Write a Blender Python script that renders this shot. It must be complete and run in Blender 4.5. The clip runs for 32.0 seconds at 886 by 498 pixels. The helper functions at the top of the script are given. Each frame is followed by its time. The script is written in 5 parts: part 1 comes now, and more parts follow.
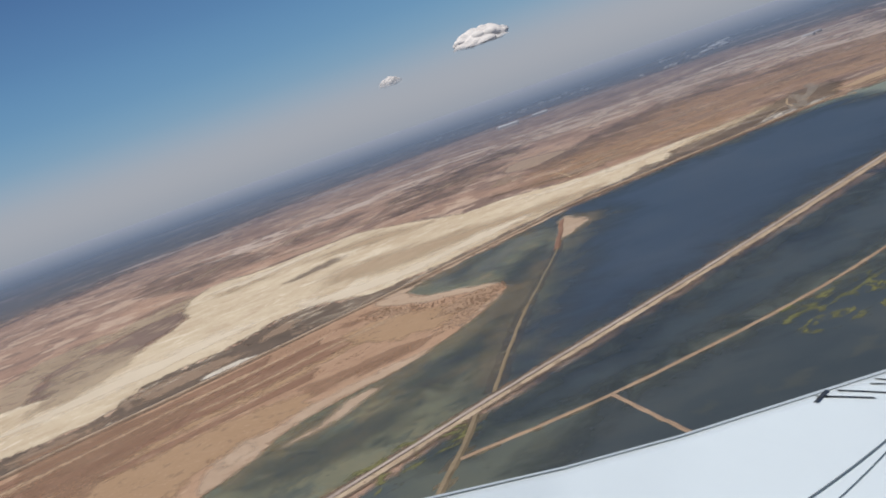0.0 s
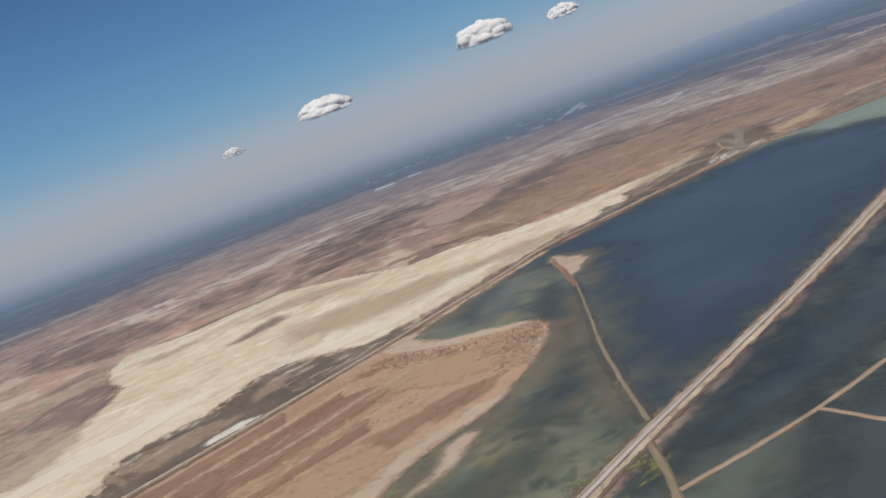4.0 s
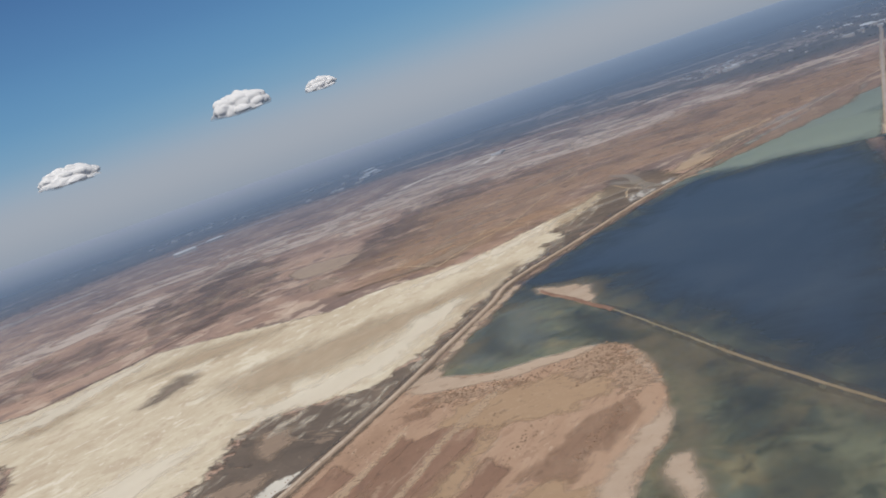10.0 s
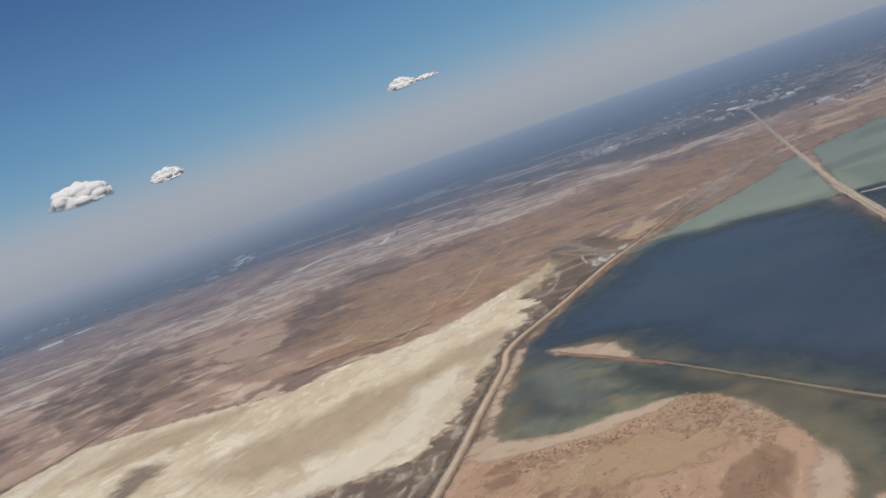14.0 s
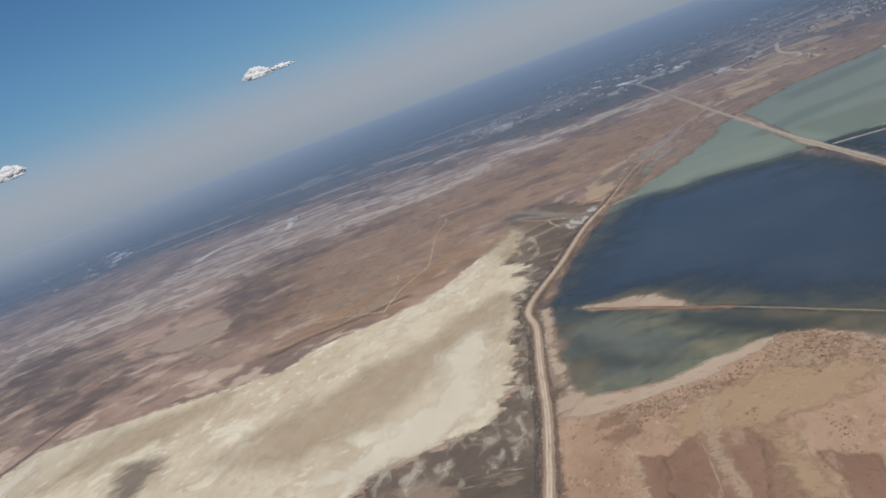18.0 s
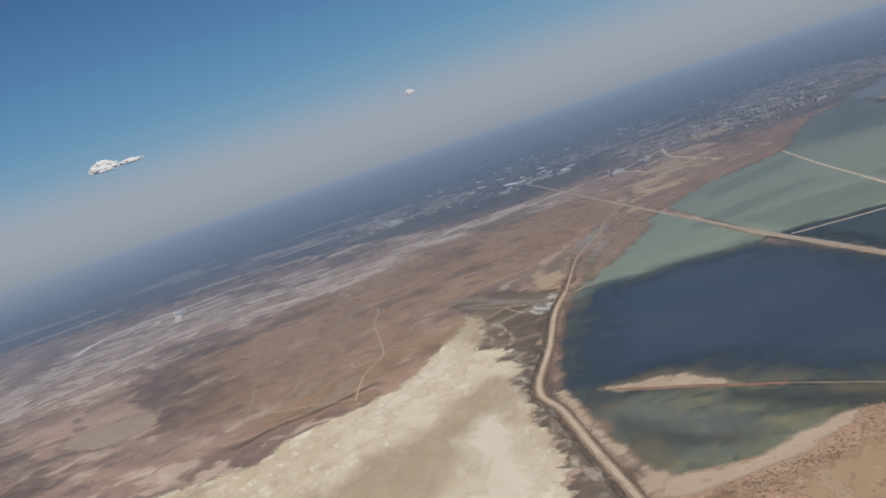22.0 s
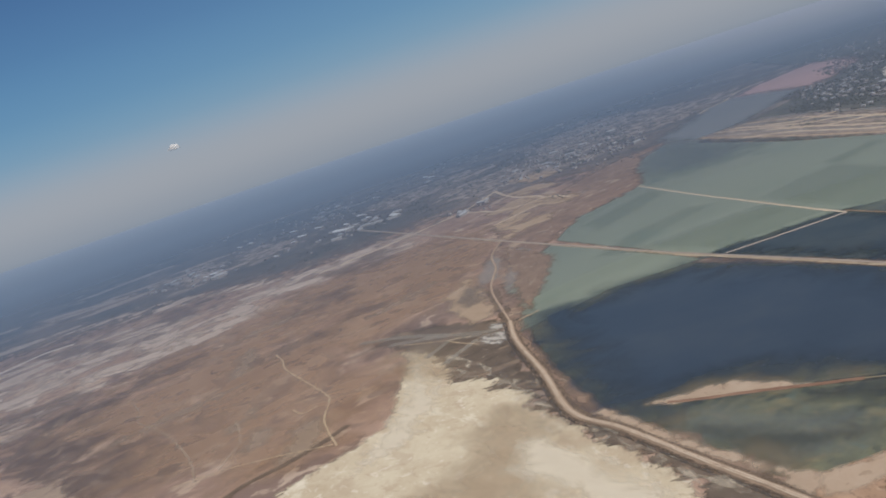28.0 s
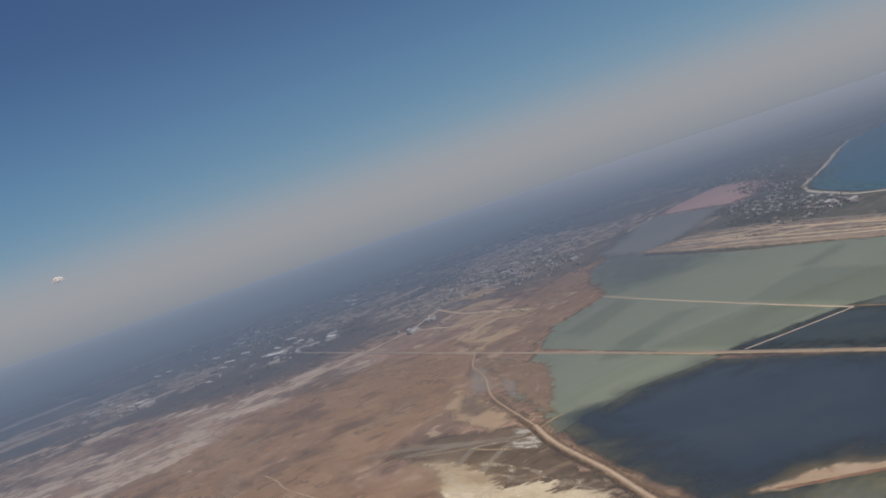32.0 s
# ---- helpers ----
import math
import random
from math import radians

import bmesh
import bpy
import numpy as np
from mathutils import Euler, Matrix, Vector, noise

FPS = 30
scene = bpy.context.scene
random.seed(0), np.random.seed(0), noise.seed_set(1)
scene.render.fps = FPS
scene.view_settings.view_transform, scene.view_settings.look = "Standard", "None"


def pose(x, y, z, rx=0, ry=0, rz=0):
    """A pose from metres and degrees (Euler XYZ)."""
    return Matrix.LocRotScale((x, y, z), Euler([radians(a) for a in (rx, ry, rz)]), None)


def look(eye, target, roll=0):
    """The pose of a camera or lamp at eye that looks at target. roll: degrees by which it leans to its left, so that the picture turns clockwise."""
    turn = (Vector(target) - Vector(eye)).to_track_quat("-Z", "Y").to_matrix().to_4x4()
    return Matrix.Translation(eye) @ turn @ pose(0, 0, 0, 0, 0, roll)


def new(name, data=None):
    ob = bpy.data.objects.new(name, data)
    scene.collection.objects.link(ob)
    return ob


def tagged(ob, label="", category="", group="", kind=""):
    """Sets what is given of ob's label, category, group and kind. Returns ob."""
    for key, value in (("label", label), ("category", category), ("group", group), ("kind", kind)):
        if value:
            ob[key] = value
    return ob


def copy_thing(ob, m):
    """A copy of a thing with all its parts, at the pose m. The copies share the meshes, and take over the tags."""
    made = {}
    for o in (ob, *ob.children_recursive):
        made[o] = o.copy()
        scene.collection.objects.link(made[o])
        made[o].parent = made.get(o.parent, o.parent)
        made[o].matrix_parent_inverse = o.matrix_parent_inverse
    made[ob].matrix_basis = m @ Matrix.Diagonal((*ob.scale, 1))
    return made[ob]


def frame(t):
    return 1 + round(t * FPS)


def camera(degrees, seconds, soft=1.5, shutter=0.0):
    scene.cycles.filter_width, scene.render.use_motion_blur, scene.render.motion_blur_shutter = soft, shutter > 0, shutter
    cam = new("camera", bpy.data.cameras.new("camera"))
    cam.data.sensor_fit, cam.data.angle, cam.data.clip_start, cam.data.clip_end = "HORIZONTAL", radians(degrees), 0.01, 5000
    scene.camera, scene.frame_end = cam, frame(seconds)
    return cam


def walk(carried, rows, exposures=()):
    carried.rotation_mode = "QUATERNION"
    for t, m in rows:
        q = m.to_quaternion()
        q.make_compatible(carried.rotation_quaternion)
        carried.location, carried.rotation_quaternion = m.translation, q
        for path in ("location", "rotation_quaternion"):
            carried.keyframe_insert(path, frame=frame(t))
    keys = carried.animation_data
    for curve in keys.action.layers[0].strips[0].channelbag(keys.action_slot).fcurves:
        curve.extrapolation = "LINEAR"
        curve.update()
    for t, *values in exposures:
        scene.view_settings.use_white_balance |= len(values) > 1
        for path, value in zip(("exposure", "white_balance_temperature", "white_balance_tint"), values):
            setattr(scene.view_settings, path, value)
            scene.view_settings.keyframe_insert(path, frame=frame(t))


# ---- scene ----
# Seconds, x, y, z in metres, yaw, pitch and roll in degrees.
PATH = [
    (0, 0, 0, 50, 0.044, -8.068, 19.277),
    (0.5, -6.188, 2.207, 50.7, -1.266, -7.47, 18.89),
    (1, -12.317, 4.584, 51.425, -2.624, -6.737, 18.567),
    (1.5, -18.385, 7.13, 52.17, -3.845, -6.252, 18.514),
    (2, -24.39, 9.841, 52.928, -5.427, -5.668, 18.68),
    (2.5, -30.329, 12.714, 53.697, -6.827, -5.629, 18.966),
    (3, -36.199, 15.746, 54.473, -7.994, -6.189, 19.185),
    (3.5, -41.999, 18.933, 55.251, -9.296, -6.916, 19.683),
    (5.5, -64.45, 33.153, 58.348, -13.969, -7.655, 20.084),
    (6, -69.865, 37.055, 59.109, -15.24, -7.318, 20.652),
    (6.5, -75.198, 41.088, 59.864, -16.614, -7.337, 21.134),
    (7, -80.446, 45.247, 60.61, -17.901, -7.559, 21.199),
    (7.5, -85.607, 49.527, 61.348, -19.238, -7.861, 20.779),
    (8, -90.68, 53.923, 62.079, -20.551, -8.337, 20.728),
    (8.5, -95.664, 58.432, 62.802, -21.862, -8.804, 20.48),
    (9, -100.556, 63.048, 63.519, -23.404, -8.99, 20.008),
    (9.5, -105.356, 67.767, 64.23, -25.023, -8.636, 19.725),
    (10, -110.062, 72.585, 64.936, -26.52, -8.199, 19.076),
    (10.5, -114.672, 77.496, 65.638, -27.947, -7.754, 18.542),
    (11, -119.186, 82.496, 66.339, -29.311, -7.634, 18.423),
    (11.5, -123.603, 87.582, 67.039, -30.559, -7.515, 18.419),
    (12, -127.92, 92.748, 67.739, -32.038, -7.112, 18.419),
    (12.5, -132.137, 97.99, 68.443, -33.485, -6.811, 18.416),
    (13, -136.254, 103.305, 69.15, -34.704, -6.551, 18.573),
    (13.5, -140.268, 108.688, 69.864, -35.887, -6.41, 18.745),
    (14, -144.18, 114.135, 70.586, -37.291, -6.068, 19.171),
    (14.5, -147.989, 119.643, 71.318, -38.672, -5.607, 18.899),
    (16.5, -162.176, 142.22, 74.376, -42.459, -7.297, 20.446),
    (17, -165.459, 147.986, 75.181, -43.181, -8.394, 20.315),
    (17.5, -168.634, 153.795, 76.004, -44.167, -9.285, 20.635),
    (18, -171.703, 159.647, 76.848, -45.43, -9.567, 20.527),
    (18.5, -174.665, 165.538, 77.712, -46.582, -9.548, 20.42),
    (19, -177.519, 171.469, 78.598, -47.902, -9.414, 20.154),
    (19.5, -180.266, 177.437, 79.505, -49.359, -9.301, 20.041),
    (20, -182.906, 183.443, 80.435, -50.823, -8.893, 19.598),
    (20.5, -185.438, 189.486, 81.386, -52.33, -8.332, 19.319),
    (21, -187.864, 195.566, 82.358, -53.792, -7.674, 18.732),
    (21.5, -190.182, 201.684, 83.35, -55.194, -7.179, 18.461),
    (22, -192.393, 207.84, 84.362, -56.495, -6.827, 18.215),
    (22.5, -194.498, 214.037, 85.392, -57.837, -6.599, 17.969),
    (23, -196.496, 220.275, 86.437, -59.205, -6.44, 17.891),
    (23.5, -198.389, 226.558, 87.496, -60.405, -6.47, 17.845),
    (24, -200.177, 232.888, 88.565, -61.584, -6.698, 17.943),
    (24.5, -201.86, 239.269, 89.641, -62.799, -6.93, 18.243),
    (25, -203.439, 245.704, 90.721, -64.021, -7.15, 18.236),
    (25.5, -204.915, 252.198, 91.8, -65.228, -7.32, 18.471),
    (27.5, -209.804, 278.868, 96, -70.179, -8.243, 18.295),
    (28, -210.777, 285.741, 96.99, -71.496, -8.193, 18.371),
    (28.5, -211.652, 292.712, 97.941, -72.924, -8.194, 18.185),
    (29, -212.431, 299.789, 98.845, -74.342, -8.133, 18.29),
    (29.5, -213.115, 306.98, 99.691, -75.805, -8.081, 18.084),
    (30, -213.705, 314.298, 100.471, -77.273, -7.868, 18.16),
    (30.5, -214.203, 321.751, 101.174, -78.316, -7.9, 18.431),
    (31, -214.61, 329.351, 101.787, -79.371, -5.588, 19.799),
    (31.5, -214.927, 337.111, 102.299, -79.651, -3.564, 18.673),
    (32, -215.157, 345.043, 102.696, -80.629, -2.894, 18.536),
]


def turn(yaw, pitch, roll):
    return pose(0, 0, 0, 0, 0, yaw) @ pose(0, 0, 0, pitch) @ pose(0, 0, 0, 0, roll) @ pose(0, 0, 0, 90)


cam = camera(50.15, 32.0, soft=1.8)
walk(cam, [(t, Matrix.Translation((x, y, z)) @ turn(w, p, r)) for t, x, y, z, w, p, r in PATH],
     [(0, 0.28, 6560, 10), (3, 0.28, 6450, 9), (8, 0.27, 6200, 7), (14, 0.25, 6420, 8), (20, 0.19, 6120, 6), (24, 0.18, 6520, 8), (28, 0.17, 6430, 8), (32, 0.07, 6850, 11)])

# ---- sky and sun ----
SUN_AZIMUTH, SUN_HEIGHT = 215.0, 52.0     # degrees, clockwise from +y; above the horizon

world = bpy.data.worlds.new("world")
scene.world = world
world.use_nodes = True
wn, wl = world.node_tree.nodes, world.node_tree.links
wn.clear()
sky = wn.new("ShaderNodeTexSky")
sky.sky_type, sky.sun_disc = "NISHITA", False
sky.sun_elevation, sky.sun_rotation = radians(SUN_HEIGHT), radians(SUN_AZIMUTH)
sky.dust_density, sky.air_density, sky.ozone_density = 2.0, 1.0, 2.0
lift = wn.new("ShaderNodeVectorMath")
lift.operation = "SCALE"
lift.inputs["Scale"].default_value = 0.1
wl.new(sky.outputs["Color"], lift.inputs[0])
# The dusty layer near the horizon: grey-pink below, clear blue above.
where = wn.new("ShaderNodeTexCoord")
split = wn.new("ShaderNodeSeparateXYZ")
wl.new(where.outputs["Generated"], split.inputs[0])
band = wn.new("ShaderNodeValToRGB")
band.color_ramp.interpolation = "B_SPLINE"
STOPS = [(-0.022, (0.215, 0.250, 0.305)), (-0.012, (0.240, 0.270, 0.322)), (0.012, (0.305, 0.322, 0.360)), (0.034, (0.300, 0.325, 0.370)), (0.052, (0.260, 0.322, 0.395)), (0.075, (0.172, 0.292, 0.408)),
         (0.11, (0.118, 0.248, 0.398)), (0.165, (0.084, 0.190, 0.352)), (0.25, (0.048, 0.110, 0.258)), (0.40, (0.034, 0.082, 0.205))]
while len(band.color_ramp.elements) < len(STOPS):
    band.color_ramp.elements.new(0.5)
for el, (at, rgb) in zip(band.color_ramp.elements, STOPS):
    el.position, el.color = (at + 0.03) * 2, (*rgb, 1)
height = wn.new("ShaderNodeMapRange")
height.inputs["From Min"].default_value, height.inputs["From Max"].default_value = -0.03, 0.47
wl.new(split.outputs["Z"], height.inputs["Value"])
wl.new(height.outputs[0], band.inputs[0])
reach = wn.new("ShaderNodeMapRange")
reach.inputs["From Min"].default_value, reach.inputs["From Max"].default_value = 0.35, 0.75
reach.interpolation_type = "SMOOTHSTEP"
wl.new(split.outputs["Z"], reach.inputs["Value"])
blend = wn.new("ShaderNodeMix")
blend.data_type = "RGBA"
wl.new(reach.outputs[0], blend.inputs["Factor"])
# Towards the sea (+x) the air is greyer.
sea_side = wn.new("ShaderNodeMapRange")
sea_side.interpolation_type = "SMOOTHSTEP"
sea_side.inputs["From Min"].default_value, sea_side.inputs["From Max"].default_value, sea_side.inputs["To Max"].default_value = 0.72, 1.0, 0.4
wl.new(split.outputs["X"], sea_side.inputs["Value"])
grey_of = wn.new("ShaderNodeHueSaturation")
grey_of.inputs["Saturation"].default_value, grey_of.inputs["Value"].default_value = 0.9, 0.95
wl.new(band.outputs["Color"], grey_of.inputs["Color"])
muted = wn.new("ShaderNodeMix")
muted.data_type = "RGBA"
wl.new(sea_side.outputs[0], muted.inputs["Factor"])
wl.new(band.outputs["Color"], muted.inputs[6])
wl.new(grey_of.outputs["Color"], muted.inputs[7])
wl.new(muted.outputs[2], blend.inputs[6])
wl.new(lift.outputs[0], blend.inputs[7])
back = wn.new("ShaderNodeBackground")
wl.new(blend.outputs[2], back.inputs["Color"])
wout = wn.new("ShaderNodeOutputWorld")
wl.new(back.outputs[0], wout.inputs["Surface"])

sun = new("sun", bpy.data.lights.new("sun", "SUN"))
sun.data.energy, sun.data.angle, sun.data.color = 4.0, radians(0.6), (1.0, 0.96, 0.90)
a, e = radians(SUN_AZIMUTH), radians(SUN_HEIGHT)
sun.matrix_world = look((math.sin(a) * math.cos(e) * 900, math.cos(a) * math.cos(e) * 900, math.sin(e) * 900), (0, 0, 0))

scene.cycles.transparent_max_bounces = 24     # many thin fraying sheets lie over one another

# ---- materials ----
def nodes_of(name):
    m = bpy.data.materials.new(name)
    m.use_nodes = True
    n, l = m.node_tree.nodes, m.node_tree.links
    n.clear()
    return m, n, l


def noise_at(n, l, size, detail=4.0, rough=0.55, stretch=(1, 1, 0), shift=0.0, warp=0.0):
    """Noise whose blotches are about size metres across."""
    co = n.new("ShaderNodeTexCoord")
    mp = n.new("ShaderNodeMapping")
    mp.vector_type = "TEXTURE"
    mp.inputs["Location"].default_value = (shift * 7, shift * 5, 0)
    mp.inputs["Rotation"].default_value = (0, 0, radians(stretch[2]))
    mp.inputs["Scale"].default_value = (size * stretch[0], size * stretch[1], size)
    l.new(co.outputs["Object"], mp.inputs["Vector"])
    t = n.new("ShaderNodeTexNoise")
    t.inputs["Scale"].default_value = 1.0
    t.inputs["Detail"].default_value, t.inputs["Roughness"].default_value = detail, rough
    t.inputs["Distortion"].default_value = warp
    l.new(mp.outputs[0], t.inputs["Vector"])
    return t.outputs["Fac"]


def math_node(n, l, op, a, b, clamp=False):
    m = n.new("ShaderNodeMath")
    m.operation, m.use_clamp = op, clamp
    for i, v in enumerate((a, b)):
        if isinstance(v, (int, float)):
            m.inputs[i].default_value = v
        else:
            l.new(v, m.inputs[i])
    return m.outputs[0]


def ramp(n, l, fac, stops):
    r = n.new("ShaderNodeValToRGB")
    while len(r.color_ramp.elements) < len(stops):
        r.color_ramp.elements.new(0.5)
    for el, (at, rgb) in zip(r.color_ramp.elements, stops):
        el.position, el.color = at, (*rgb, 1)
    l.new(fac, r.inputs[0])
    return r.outputs["Color"]


def earth(name, colours, sizes=(60, 14, 2.5), soft=None, ragged=1.0, rough=0.95, gloss=0.2, bump=0.25, warp=0.6, stretch=(1, 1, 0), wave=0.0, cover=1.0, spread=0.2, blur=0.7, veins=(), grain=None, cap=50.0, frizz=5):
    """Soil, crust, sand or still water: colours blended by noise at three sizes. soft: metres over which its rim frays away; grain: size of the fraying; cap: low values leave gaps everywhere."""
    m, n, l = nodes_of(name)
    seed = (sum(map(ord, name)) % 97) * 3.1
    big = noise_at(n, l, sizes[0], 5, 0.6, stretch, seed, warp)
    mid = noise_at(n, l, sizes[1], 5, 0.62, stretch, seed + 9, warp)
    fine = noise_at(n, l, sizes[2], 3, 0.6, (1, 1, 0), seed + 21)
    mix = math_node(n, l, "ADD", math_node(n, l, "MULTIPLY", big, 0.5), math_node(n, l, "MULTIPLY", mid, 0.38))
    mix = math_node(n, l, "ADD", mix, math_node(n, l, "MULTIPLY", fine, 0.12))
    k = len(colours) - 1
    stops = [(0.5 + spread * (2 * i / k - 1), c) for i, c in enumerate(colours)]
    col = ramp(n, l, mix, stops)
    for i, (size, level, tone, amount, *wide) in enumerate(veins):
        spot = n.new("ShaderNodeMapRange")
        spot.interpolation_type = "SMOOTHSTEP"
        spot.inputs["From Min"].default_value, spot.inputs["From Max"].default_value = level, level + (wide[0] if wide else 0.055)
        spot.inputs["To Max"].default_value = amount
        l.new(noise_at(n, l, size, frizz + 1, 0.5 + 0.02 * frizz, stretch, seed + 60 + 17 * i, 0.45), spot.inputs["Value"])
        mixed = n.new("ShaderNodeMix")
        mixed.data_type = "RGBA"
        l.new(spot.outputs[0], mixed.inputs["Factor"])
        l.new(col, mixed.inputs[6])
        mixed.inputs[7].default_value = (*tone, 1)
        col = mixed.outputs[2]
    p = n.new("ShaderNodeBsdfPrincipled")
    l.new(col, p.inputs["Base Color"])
    p.inputs["Roughness"].default_value = rough
    p.inputs["Specular IOR Level"].default_value = gloss
    b = n.new("ShaderNodeBump")
    b.inputs["Strength"].default_value, b.inputs["Distance"].default_value = bump, wave if wave else 0.3
    l.new(fine if not wave else noise_at(n, l, 1.1, 3, 0.6), b.inputs["Height"])
    l.new(b.outputs[0], p.inputs["Normal"])
    out = n.new("ShaderNodeOutputMaterial")
    if soft is None:
        l.new(p.outputs[0], out.inputs["Surface"])
        return m
    rim = n.new("ShaderNodeAttribute")
    rim.attribute_name = "rim"
    fray = math_node(n, l, "SUBTRACT", math_node(n, l, "ADD", math_node(n, l, "MULTIPLY", noise_at(n, l, grain or min(12.0, max(1.4, soft * 2.2)), frizz, 0.58, stretch if grain else (1, 1, 0), seed + 40, 0.8), 0.75), math_node(n, l, "MULTIPLY", mid, 0.25)), 0.5)
    d = math_node(n, l, "ADD", math_node(n, l, "MINIMUM", math_node(n, l, "DIVIDE", rim.outputs["Fac"], soft), cap), math_node(n, l, "MULTIPLY", fray, 4.0 * ragged))
    fade = n.new("ShaderNodeMapRange")
    fade.interpolation_type = "SMOOTHSTEP"
    fade.inputs["From Min"].default_value, fade.inputs["From Max"].default_value = -blur, blur
    m["reach"] = soft * (blur + 0.7 * ragged)
    fade.inputs["To Max"].default_value = cover
    l.new(d, fade.inputs["Value"])
    clear = n.new("ShaderNodeBsdfTransparent")
    ms = n.new("ShaderNodeMixShader")
    l.new(fade.outputs[0], ms.inputs["Fac"])
    l.new(clear.outputs[0], ms.inputs[1])
    l.new(p.outputs[0], ms.inputs[2])
    l.new(ms.outputs[0], out.inputs["Surface"])
    return m


def plain(name, colour, rough=0.8, size=0.6, vary=0.25, gloss=0.3, bump=0.1, metal=0.0, per_object=0.0):
    """Paint, plaster, leaves and such: one colour with grain and stains."""
    m, n, l = nodes_of(name)
    dark = tuple(c * (1 - vary) for c in colour)
    light = tuple(min(1, c * (1 + vary)) for c in colour)
    f = noise_at(n, l, size, 5, 0.6)
    if per_object:
        info = n.new("ShaderNodeObjectInfo")
        f = math_node(n, l, "ADD", math_node(n, l, "MULTIPLY", f, 1 - per_object), math_node(n, l, "MULTIPLY", info.outputs["Random"], per_object))
    p = n.new("ShaderNodeBsdfPrincipled")
    l.new(ramp(n, l, f, [(0.25, dark), (0.75, light)]), p.inputs["Base Color"])
    p.inputs["Roughness"].default_value, p.inputs["Specular IOR Level"].default_value, p.inputs["Metallic"].default_value = rough, gloss, metal
    b = n.new("ShaderNodeBump")
    b.inputs["Strength"].default_value, b.inputs["Distance"].default_value = bump, 0.05
    l.new(f, b.inputs["Height"])
    l.new(b.outputs[0], p.inputs["Normal"])
    out = n.new("ShaderNodeOutputMaterial")
    l.new(p.outputs[0], out.inputs["Surface"])
    return m


